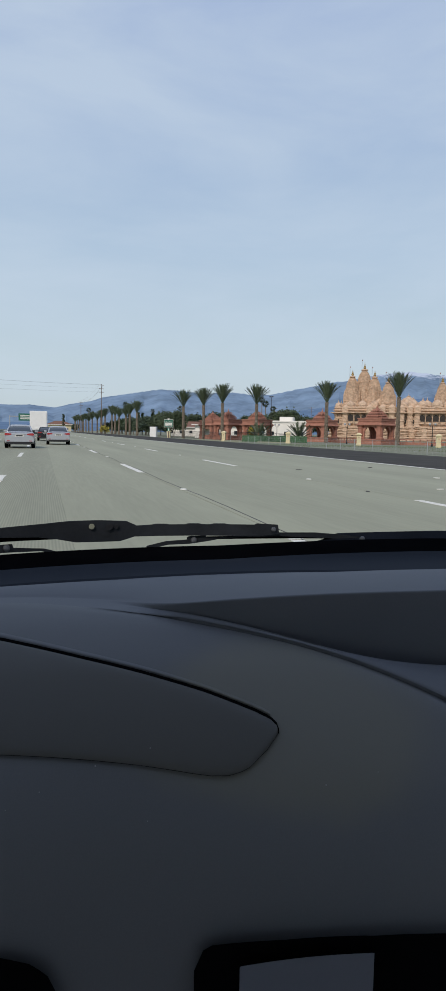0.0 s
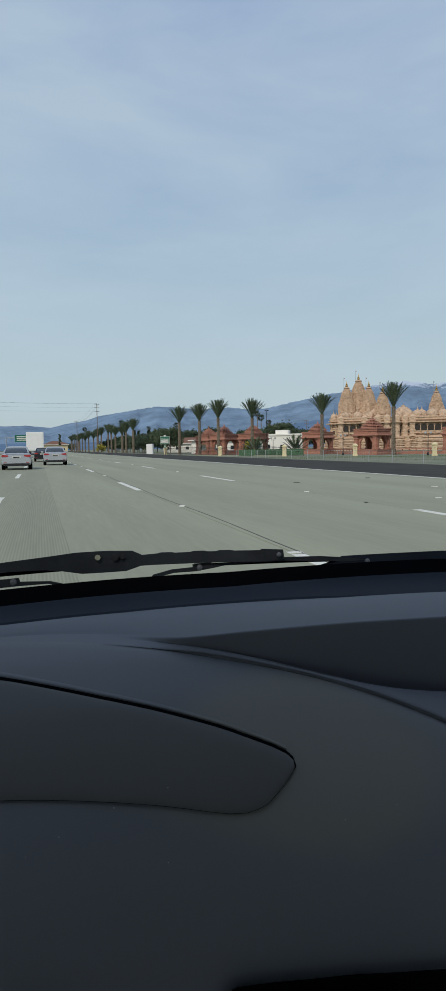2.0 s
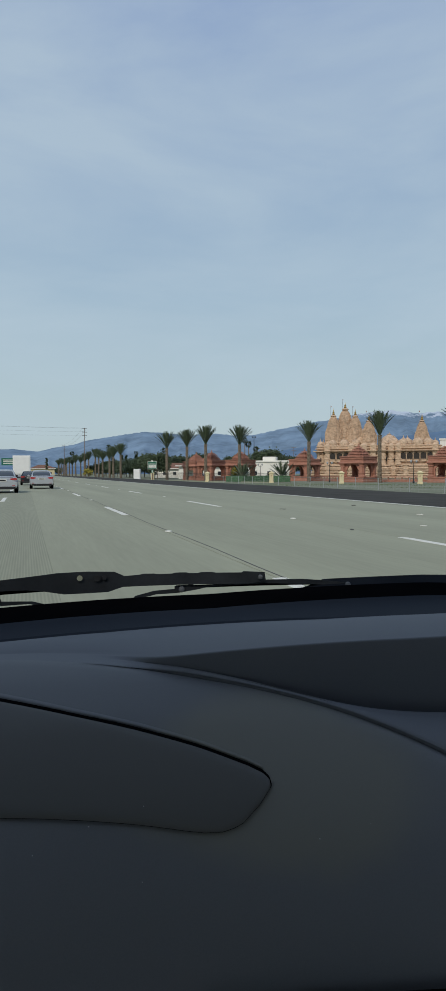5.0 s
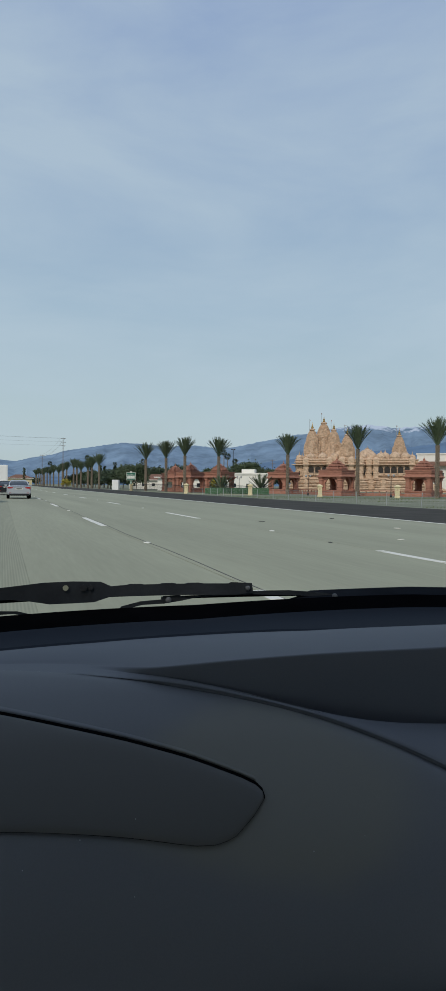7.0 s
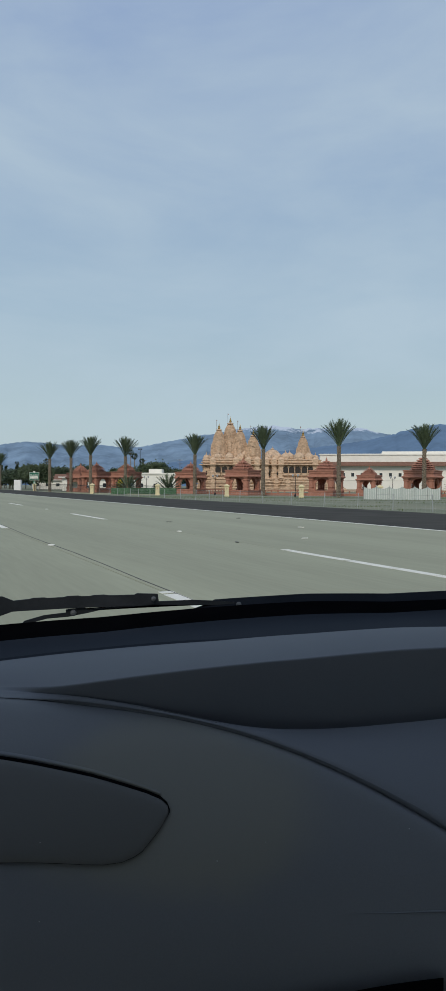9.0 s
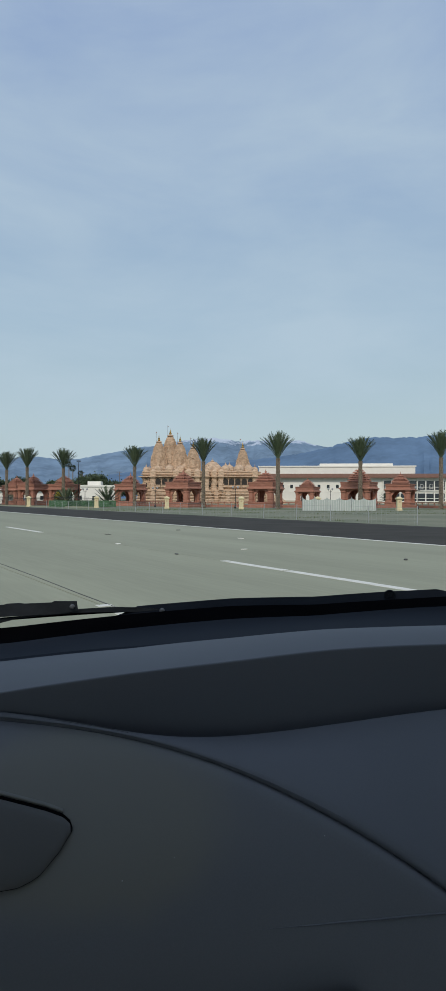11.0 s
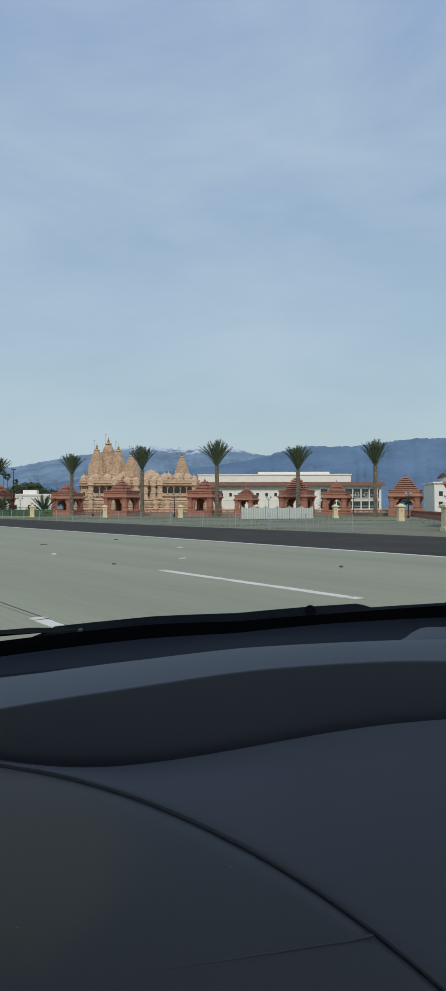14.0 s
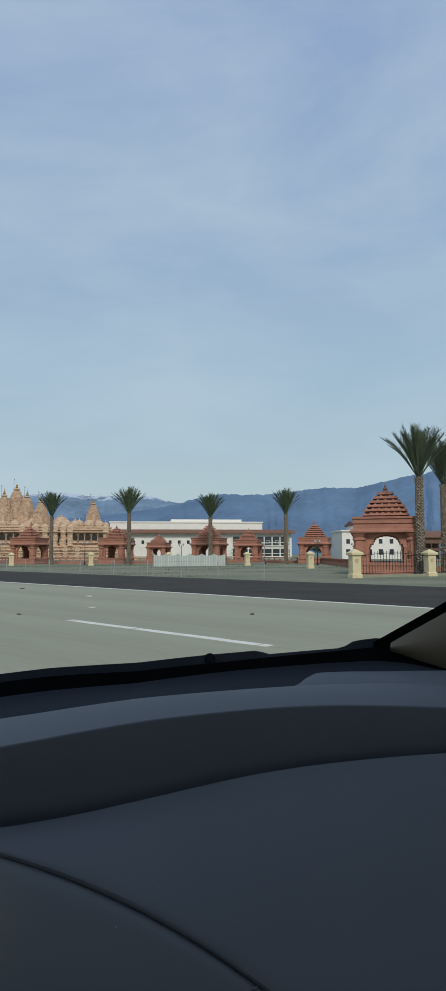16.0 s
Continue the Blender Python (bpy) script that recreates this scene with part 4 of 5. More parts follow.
    bay = part("wall_bay", moulded(stepped_square(.95, 2, .18), ((.1, zt), (.1, zt + .5), (0, zt + .6), (0, zt + 1.6), (.14, zt + 1.7), (.14, zt + 1.95), (0, zt + 2.05), (0, zt + 3.6), (.2, zt + 3.75), (.2, zt + 3.95), (.5, zt + 4.1), (.5, zt + 4.4), (.1, zt + 4.5), (.1, zt + 6.05), (-.35, zt + 6.4), (-.7, zt + 6.9))), SANDSTONE, t, "projecting carved bay")
    first_pier, first_bay = True, True
    for x, y in ((-20.6, -6.4), (-17.0, -9.4), (-9.0, -9.4), (-4.8, -11.4), (-.6, -11.4), (5.4, -9.4), (9.4, -12.4), (18.4, -12.4)):
        if first_pier:
            foot.matrix_basis, first_pier = Matrix.Translation((x, y, 0)), False
        else:
            piece("base_pier", foot.data, t, Matrix.Translation((x, y, 0)))
    for x, y in ((-17.2, -7.9), (-8.9, -9.6), (-4.6, -10.2), (-1.4, -10.2), (1.8, -9.8), (4.6, -8.1), (7.0, -8.9), (19.0, -8.8)):
        if first_bay:
            bay.matrix_basis, first_bay = Matrix.Translation((x, y, 0)), False
        else:
            piece("wall_bay", bay.data, t, Matrix.Translation((x, y, 0)))
    # porch stair on the right
    for k in range(14):
        part("stair_step", box(20.2 + k * .62, 20.9 + k * .62 + .5, -8.2, -3.2, 0, zt - k * zt / 14 - .05, .03), SANDSTONE, t)
    for y0 in (-8.9, -3.2):
        part("stair_parapet", prism([(20, 0), (30.2, 0), (30.2, 1.0), (20.4, zt + 1.1), (20, zt + 1.1)], "y", y0, y0 + .7), SANDSTONE, t)
    # towers: position, radius, wall drum height, tower height
    for x, y, r, drum, h in ((-15.8, 1, 2.45, 2.4, 7.2), (-11.8, 4.5, 2.8, 3.2, 8.6), (-8.0, 1.5, 2.4, 2.4, 7.0), (-3.0, -4.5, 2.3, 1.2, 6.3), (15.1, -1.0, 2.05, 1.6, 5.9)):
        tower = part("tower", moulded([(x + a * r * 1.16, y + b * r * 1.16) for a, b in stepped_square(1, 2, .16)], [(o, roof - .4 + zz * drum) for o, zz in ((.15, 0), (.15, .15), (0, .2), (0, .5), (.15, .55), (.15, .65), (0, .7), (0, .95), (.1, 1.0), (.1, 1.1))]), SANDSTONE, t, "carved spire tower")
        part("spire", spire_mesh(bmesh.new(), r, h, x, y, roof - .4 + drum * 1.1), SANDSTONE, tower, "curved ribbed stone spire")
        for k in range(8):
            a = k * math.pi / 4
            big = k % 2 == 0
            part("side_spire", spire_mesh(bmesh.new(), r * (.40 if big else .27), h * (.50 if big else .34), x + r * (.86 if big else .98) * math.cos(a), y + r * (.86 if big else .98) * math.sin(a), roof - .4 + drum * (1.05 if big else .8), 9), SANDSTONE, tower)
        zz = roof - .4 + drum * 1.1 + h + r * .3
        part("finial", lathe([(a * 1.05, b * 1.2) for a, b in KALASH], 12, x=x, y=y, z=zz), material("gilded_finial", (0.45, 0.30, 0.10), 0.4, 0.6, vary=.1, bump=0) if "gilded_finial" not in bpy.data.materials else bpy.data.materials["gilded_finial"], tower, "gilded finial", True)
        flag = part("flag_pole", tube([(x - 1.0, y, zz - 1.2), (x - 1.0, y, zz + 3.0)], .06, 5), STEEL, tower)
        part("flag", box(x - 1.0, x - .72, y - .02, y + .02, zz + 2.5, zz + 2.85), REDSTONE, flag, "small red flag")
    # ribbed domes
    for x, y, r in ((-20, -4, 1.15), (-15.6, -6.3, 1.45), (-11.5, -6.5, 1.6), (-7.5, -4, 1.7), (-5.8, 1, 3.1), (2.6, -7, 1.35), (5.5, -4.5, 2.0), (8.6, -7.2, 1.6), (10.2, -3.2, 1.9), (13.4, -7.4, 1.9), (17.0, -6.5, 1.7), (19.4, -4.2, 1.2), (4, 2, 3.3), (18, 2, 1.8), (9, 4, 2.2), (-19.6, 3, 1.2)):
        dome = part("dome", lathe(((r * 1.12, 0), (r * 1.12, .22), (r * 1.0, .3), (r * 1.0, .5), (r * 1.05, .55), (r, r * .25 + .5), (r * .9, r * .48 + .5), (r * .7, r * .7 + .5), (r * .42, r * .86 + .5), (r * .2, r * .93 + .5), (r * .24, r * .98 + .5), (r * .1, r * 1.06 + .5)), 16, x=x, y=y, z=roof - .05), SANDSTONE, t, "ribbed dome", True)
        part("dome_finial", lathe([(a * .45, b * .55) for a, b in KALASH], 8, x=x, y=y, z=roof + r * 1.0 + .45), SANDSTONE, dome, smooth=True)
    return t


TEMPLE = temple()
TEMPLE.matrix_basis = seen_at(-79.3, 214, 0, 4) @ Matrix.Diagonal((.88, .88, 1, 1))


# ---- red stone gazebos ----
def gazebo(w=5.2, h=6.4, label="red sandstone gazebo with a stepped pyramid roof"):
    g = thing("gazebo", label, "gazebo", group="red stone gazebos")
    r = w / 2
    part("plinth", moulded(rect(-r * .92, r * .92, -r * .92, r * .92), ((.15, -.2), (.15, .3), (.05, .36), (.05, .66), (.12, .72), (.12, .9), (0, .95))), REDSTONE, g)
    pier = part("pier", moulded(stepped_square(.46, 2, .2), ((.12, .9), (.12, 1.15), (0, 1.25), (0, 1.5), (.06, 1.55), (.06, 1.68), (0, 1.73), (0, 2.75), (.08, 2.8), (.08, 2.95), (.02, 3.0), (.2, 3.3), (.2, 3.5))), REDSTONE, g)
    span = r * .76
    pier.matrix_basis = Matrix.Translation((-span, -span, 0))
    for a, b in ((1, -1), (1, 1), (-1, 1)):
        piece("pier", pier.data, g, Matrix.Translation((a * span, b * span, 0)))
    inner = [(-span, 2.1)] + [(-span * .60 * math.cos(a) * (1 + .07 * math.cos(6 * a)), 2.1 + 1.1 * math.sin(a)) for a in spread(0, math.pi, 15)] + [(span, 2.1)]
    arch_bm = bmesh.new()
    for (x0, z0), (x1, z1) in zip(inner, inner[1:]):
        add_box(arch_bm, min(x0, x1), max(x0, x1) + 1e-4, -.14, .14, (z0 + z1) / 2, 3.5)
    for sx in (-1, 1):
        add_box(arch_bm, min(sx * span, sx * span * .63), max(sx * span, sx * span * .63), -.12, .12, .93, 2.1)
    arch_ob = part("arch", arch_bm, REDSTONE, g, "cusped arch")
    arch_ob.matrix_basis = Matrix.Translation((0, -span, 0))
    for k in (1, 2, 3):
        piece("arch", arch_ob.data, g, pose(0, 0, 0, 0, 0, 90 * k) @ Matrix.Translation((0, -span, 0)))
    part("ceiling_slab", box(-span, span, -span, span, 3.3, 3.46), REDSTONE, g)
    part("eave", moulded(rect(-r * .84, r * .84, -r * .84, r * .84), ((.08, 3.42), (.08, 3.52), (.55, 3.40), (.55, 3.54), (.24, 3.74), (.24, 4.0), (.16, 4.04), (.16, 4.12), (.26, 4.16), (.26, 4.5), (.36, 4.54), (.36, 4.68), (0, 4.72))), REDSTONE, g, "projecting stone eave")
    n, z0, z1 = 6, 4.7, h
    for k in range(n):
        u0 = k / n
        a = r * .63 * (1 - u0 ** 1.35 * .86)
        hh = (z1 - z0) / n
        z = z0 + hh * k
        tier = moulded(stepped_square(a, 2, .14), ((-.17, z - .02), (-.17, z + hh * .3), (.12, z + hh * .4), (.10, z + hh * .72), (-.24, z + hh + .01)))
        count = max(1, 6 - k)
        for side in range(4):
            for q in range(count):
                e = (q + .5) / count * 1.7 - .85
                bx, by = ((e * a, -a), (a, e * a), (e * a, a), (-a, e * a))[side]
                rr = .95 * a / (count + 1) * .62
                add_lathe(tier, ((rr, 0), (rr * .95, hh * .25), (rr * .55, hh * .5), (rr * .12, hh * .68)), 6, bx * .93, by * .93, z + hh * .55)
        part("roof_tier", tier, REDSTONE, g)
    part("finial", lathe([(a * .62, b * .55) for a, b in KALASH], 8, z=z1 - .1), REDSTONE, g, smooth=True)
    return g


GAZ = gazebo()
GAZ_BIG = gazebo(5.7, 6.9, "larger red sandstone gazebo with a tall stepped pyramid roof")
small = [(-290, 145, 9), (-338, 147, 9), (-188, 143, 9), (-107, 124, 9), (18, 124, 9), (81, 172, 9), (219, 136, 9), (-364, 160, 5)]
big = [(158, 121, 8), (326, 116, 10), (446, 53, 10), (600, 60, 12)]
for i, (px, d, a) in enumerate(small):
    m = seen_at(px, d, 0, a - 34)
    if i:
        copy_thing(GAZ, m)
    else:
        GAZ.matrix_basis = m
for i, (px, d, a) in enumerate(big):
    m = seen_at(px, d, 0, a - 34)
    if i:
        copy_thing(GAZ_BIG, m)
    else:
        GAZ_BIG.matrix_basis = m
# low red wall that joins the gazebos
joins = [(-375, 150), (-338, 148), (-290, 146), (-188, 144), (-107, 125), (18, 125), (158, 122), (219, 128), (326, 117), (380, 75), (446, 53.5), (600, 60.5), (780, 66)]
for (pa, da), (pb, db) in zip(joins, joins[1:]):
    a, b = seen_at(pa, da).translation, seen_at(pb, db).translation
    run = b - a
    wl_ = thing("low_stone_wall", "low red sandstone balustrade between the gazebos", "wall", Matrix.Translation(a) @ pose(0, 0, 0, 0, 0, math.degrees(math.atan2(run.y, run.x))), group="red stone balustrades")
    L = run.length
    part("base_course", box(0, L, .6, 1.2, -.2, .45, .03), REDSTONE, wl_)
    part("rail", box(0, L, .62, 1.0, .85, 1.0, .02), REDSTONE, wl_)
    n = max(4, int(L / 1.2))
    bal = part("baluster", lathe(((.14, 0), (.14, .05), (.08, .1), (.13, .22), (.07, .33), (.14, .38), (.14, .42)), 7), REDSTONE, wl_)
    bal.matrix_basis = Matrix.Translation((.5, .8, .45))
    for k in range(1, n):
        piece("baluster", bal.data, wl_, Matrix.Translation((.5 + (L - 1) * k / (n - 1), .8, .45)))

# ---- buildings behind ----
def window(parent, x, z, w, h, y):
    """A dark pane in a frame, set on a wall that faces -y."""
    fr = part("window", box(-w / 2 - .08, w / 2 + .08, -.06, .02, -.08, h + .08, .01), WHITEWALL, parent)
    part("pane", box(-w / 2, w / 2, -.075, -.055, 0, h), WINDOW, fr)
    fr.matrix_basis = Matrix.Translation((x, y, z))
    return fr


hall = thing("assembly_hall", "long white stucco hall with a brown tiled skirt roof", "building", seen_at(153, 226, 0, -4))
part("wall", box(-34, 30, 0, 30, -.3, 9.0, .05), WHITEWALL, hall)
part("base_band", box(-34.1, 30.1, -.12, .1, -.3, 1.0), material("hall_base_stone", (.45, .40, .32), .8), hall)
part("skirt_roof", prism([(-1.6, 8.9), (-1.6, 9.1), (.9, 10.2), (30, 10.2), (30, 8.9)], "x", -35, 31), TILE, hall, "brown tiled skirt roof")
part("fascia", box(-35.2, 31.2, -1.75, -1.55, 8.75, 9.0, .02), material("brown_fascia", (.2, .1, .07), .7), hall)
part("upper_storey", box(-33, 20, 2.2, 28, 10.1, 12.9, .05), WHITEWALL, hall)
part("roof_parapet", box(-12, 13, 5, 27, 12.85, 13.9, .05), WHITEWALL, hall)
part("roof_edge", box(-33.3, 20.3, 1.95, 2.2, 12.55, 13.0, .02), WHITEWALL, hall)
for k in range(20):
    window(hall, -31 + 3.1 * k, 5.2, .95, 1.2, 0)
for k in range(2):
    window(hall, 2.0 + 3.4 * k, 1.2, 1.9, 2.2, -.02)
for z0, z1 in ((.9, 3.5), (4.7, 7.7)):
    # dark glass strip stands in for the shade between the gallery columns
    bay = part("loggia", box(9.1, 29.2, -.05, .02, z0, z1), WINDOW, hall, "long dark strip standing in for shaded gallery openings")
    part("gallery_rail", box(9.1, 29.2, -.2, -.12, z0 + .85, z0 + 1.0, .01), WHITEWALL, bay)
    part("gallery_slab", box(9.0, 29.3, -.5, .02, z0 - .25, z0, .02), WHITEWALL, bay)
for k in range(8):
    part("pilaster", box(9 + 2.8 * k - .18, 9 + 2.8 * k + .18, -.35, .05, -.2, 8.6, .02), WHITEWALL, hall)
part("string_course", box(-34.1, 30.1, -.1, .05, 3.9, 4.15, .02), WHITEWALL, hall)

pavilion = thing("pavilion_building", "white building with a dark brown tiled carved wooden pavilion", "building", seen_at(452, 205, 0, -8))
part("wall", box(-16, 4, 0, 16, -.3, 9, .05), WHITEWALL, pavilion)
part("wall", box(-10, 12, 6, 20, -.3, 11.5, .05), WHITEWALL, pavilion)
part("flat_roof", box(-16.5, 4.5, -.5, 16, 9, 9.5, .05), WHITEWALL, pavilion)
part("tile_roof", prism([(-2, 7.2), (4, 9.3), (12, 9.3), (16, 7.2), (16, 6.9), (-2, 6.9)], "x", 3, 19), TILE, pavilion, "brown tiled roof")
BROWNWOOD = material("carved_brown_wood", (.14, .08, .05), .7, vary=.2, scale=1, fine=9, bump=.4)
part("carved_beam", box(3.4, 18.6, -1.2, -.6, 5.0, 6.9, .04), BROWNWOOD, pavilion)
part("balcony", box(3.6, 18.4, -1, 12, 2.6, 3.4, .04), BROWNWOOD, pavilion)
part("hall_core", box(5, 17, 2, 12, -.3, 6.9), BROWNWOOD, pavilion)
for k in range(7):
    part("post", lathe(((.3, -.2), (.3, .5), (.18, .7), (.18, 4.6), (.3, 5.1)), 8, x=3.8 + 2.4 * k, y=-.9), BROWNWOOD, pavilion)
for k in range(5):
    window(pavilion, -14 + 3.6 * k, 5, 1.2, 1.5, 0)
    window(pavilion, -14 + 3.6 * k, 1.4, 1.4, 1.8, 0)
part("tower_roof", prism([(5, 11.4), (5, 11.7), (13, 13), (21, 11.7), (21, 11.4)], "x", -10.5, 12.5), TILE, pavilion)


def house(name, label, w, d, h, m, roof_h=2.2, porch=False, wall=None, flat=False):
    b = thing(name, label, "house", m)
    part("wall", box(-w / 2, w / 2, 0, d, -.3, h, .04), wall or WHITEWALL, b)
    if flat:
        part("roof", box(-w / 2 - .3, w / 2 + .3, -.3, d + .3, h, h + .5, .04), wall or WHITEWALL, b)
        part("roof_plant", box(-w * .2, w * .1, d * .3, d * .7, h + .5, h + 1.7, .05), WHITEWALL, b)
    else:
        bm = bmesh.new()
        e, r = .9, w / 2 - d / 2 if w > d else .5
        lo = [bm.verts.new(p) for p in ((-w / 2 - e, -e, h), (w / 2 + e, -e, h), (w / 2 + e, d + e, h), (-w / 2 - e, d + e, h))]
        hi = [bm.verts.new(p) for p in ((-r, d / 2, h + roof_h), (r, d / 2, h + roof_h))]
        for f in ((lo[0], lo[1], hi[1], hi[0]), (lo[1], lo[2], hi[1]), (lo[2], lo[3], hi[0], hi[1]), (lo[3], lo[0], hi[0]), (lo[3], lo[2], lo[1], lo[0])):
            bm.faces.new(f)
        part("roof", bm, TILE, b, "hipped brown tile roof")
        part("eave_board", box(-w / 2 - e, w / 2 + e, -e - .06, -e + .02, h - .25, h + .02), WHITEWALL, b)
    if porch:
        part("porch_roof", prism([(-w * .36, 2.5), (-w * .36, 2.7), (-w * .14, 3.7), (w * .08, 2.7), (w * .08, 2.5)], "y", -3.4, 0), TILE, b)
        for x in (-w * .33, w * .05):
            part("porch_post", box(x - .15, x + .15, -3.2, -2.9, -.2, 2.55, .02), WHITEWALL, b)
        part("door", box(-w * .1, -w * .02, -.08, .05, 0, 2.1, .01), DARK, b, "doorway with its shade painted dark")
    n = max(2, int(w / 4))
    for k in range(n):
        window(b, -w / 2 + w * (k + .5) / n, 1.1, 1.3, 1.1, 0)
    return b


house("house", "white single-storey house with brown hipped roof and porch", 15, 10, 4.0, seen_at(-352, 185, 0, 8), porch=True)
house("low_building", "low white flat-roofed block behind the gazebos", 13, 12, 4.9, seen_at(-243, 190, 0, 6), flat=True)
house("house", "pale house with a low brown roof among trees", 16, 9, 3.6, seen_at(-410, 240, 0, 4))
house("house", "tan house with a brown hipped roof near the freeway", 14, 9, 4.5, Matrix.Translation((10, 420, 0)), wall=CREAM)
for px in (600, 660, 720, 790):
    house("house", "distant cream houses with brown tiled roofs", 13, 9, 5.2, seen_at(px, 260 + (px % 7) * 9, 0, 4), wall=WHITEWALL)


# ---- trees ----
def leaf_tree(name, label, h, r, seed, leaf=LEAF, bark=BARK, clumps=26, per=60, size=.32, trunk=.22, slim=1.0):
    rng = random.Random(seed)
    ob = thing(name, label, "tree", group=label)
    bm = bmesh.new()
    top = h * .55
    add_tube(bm, [(0, 0, -.2), (.1, .05, top * .5), (.05, -.1, top)], trunk, 8, trunk * .6)
    ends = []
    for k in range(7):
        a, e = rng.uniform(0, 6.28), rng.uniform(.5, 1.25)
        L = r * rng.uniform(.7, 1.1)
        z0 = top * rng.uniform(.55, 1.0)
        tip = Vector((math.cos(a) * math.cos(e) * L, math.sin(a) * math.cos(e) * L, z0 + math.sin(e) * (h - z0) * .8))
        add_tube(bm, [(0, 0, z0), tip * .5 + Vector((0, 0, z0 * .4)), tip], trunk * .45, 5, .03)
        ends.append(tip)
    part("trunk", bm, bark, ob)
    bm = bmesh.new()
    for c in range(clumps):
        if c < len(ends):
            ctr = ends[c]
        else:
            a, u = rng.uniform(0, 6.28), rng.random() ** .5
            ctr = Vector((math.cos(a) * r * u * slim, math.sin(a) * r * u * slim, h * rng.uniform(.38, .95)))
            ctr.x *= 1.0 - .45 * abs(ctr.z / h - .6)
            ctr.y *= 1.0 - .45 * abs(ctr.z / h - .6)
        cr = r * rng.uniform(.22, .42)
        for k in range(per):
            p = ctr + Vector((rng.gauss(0, .5), rng.gauss(0, .5), rng.gauss(0, .42))) * cr
            n1 = Vector((rng.gauss(0, 1), rng.gauss(0, 1), rng.gauss(0, 1))).normalized()
            n2 = n1.orthogonal().normalized()
            s = size * rng.uniform(.6, 1.3)
            bm.faces.new([bm.verts.new(p + v) for v in (n1 * s, n2 * s * .6, -n1 * s, -n2 * s * .6)])
    part("crown", bm, leaf, ob)
    return ob


OAK = leaf_tree("leafy_tree", "dark green leafy tree behind the houses", 10, 5.5, 5, clumps=44, per=70, size=.42)
OAK.matrix_basis = seen_at(-245, 250)
rng = random.Random(11)
for px, d in ((-205, 260), (-190, 262), (-170, 270), (-265, 245), (-300, 250), (-320, 262), (-345, 255), (-385, 260), (-430, 270), (-455, 262), (-620, 420), (-235, 275), (-150, 280), (250, 300), (330, 260), (-362, 240), (520, 250), (690, 230), (760, 240), (-120, 290), (-255, 235), (-285, 240), (-335, 245), (-375, 250), (-405, 255), (-220, 240)):
    copy_thing(OAK, seen_at(px, d, 0, rng.uniform(0, 360)) @ Matrix.Diagonal((rng.uniform(.6, 1.1), rng.uniform(.6, 1.1), rng.uniform(.55, 1.0), 1)))
for k in range(17):
    copy_thing(OAK, pose(37 + 5 * rng.random() + .4 * k, 206 + 15 * k, SITE_Z, 0, 0, rng.uniform(0, 360)) @ Matrix.Diagonal((rng.uniform(.6, 1.0), rng.uniform(.6, 1.0), rng.uniform(.42, .8), 1)))
CYP = leaf_tree("cypress", "slim dark cypress beyond the palms", 11, 1.0, 8, clumps=40, per=40, size=.25, slim=.6)
CYP.matrix_basis = seen_at(-496, 290)
for px, d in ((-488, 300), (-470, 295), (-440, 300), (-512, 285), (-640, 330), (-400, 310)):
    copy_thing(CYP, seen_at(px, d, 0, px))
SYC = leaf_tree("sycamore", "half-bare sycamore with pale bark and dry leaves", 9, 2.6, 21, LEAF_PALE, PALEBARK, clumps=20, per=34, size=.22, trunk=.26)
SYC.matrix_basis = pose(50, -232, SITE_Z)
copy_thing(SYC, pose(47, -240, SITE_Z, 0, 0, 80))
copy_thing(SYC, pose(43, -252, SITE_Z, 0, 0, 190))
copy_thing(SYC, pose(46, -270, SITE_Z, 0, 0, 250))
shrub = leaf_tree("flowering_shrub", "rounded shrub with yellow-green leaves", 3.2, 1.8, 31, FLOWER, BARK, clumps=22, per=60, size=.16, trunk=.08)
shrub.matrix_basis = seen_at(-305, 150)
copy_thing(shrub, seen_at(-560, 200, 0, 50))

# ---- fences ----
posts = [(-440, 146), (-345, 124), (-240, 113), (-132, 108), (-19, 103), (96, 100), (217, 97), (318, 76), (392, 45), (520, 47.5), (640, 51)]
first = None
for i, (px, d) in enumerate(posts):
    m = seen_at(px, d, 0, 6)
    if first is None:
        first = thing("fence_post", "cream stone fence post with a moulded cap", "fence post", m, group="cream fence posts")
        part("shaft", moulded(rect(-.33, .33, -.33, .33), ((.06, -.2), (.06, .22), (0, .26), (0, 1.55))), CREAM, first)
        part("cap", moulded(rect(-.33, .33, -.33, .33), ((.02, 1.54), (.13, 1.6), (.13, 1.75), (.0, 1.82), (-.2, 1.96), (-.3, 2.0))), CREAM, first)
        part("emblem", lathe(((.14, 0), (.14, .04), (.08, .06)), 10), SANDSTONE, first, "round carved emblem").matrix_basis = pose(0, -.33, 1.2, 90)
    else:
        copy_thing(first, m)


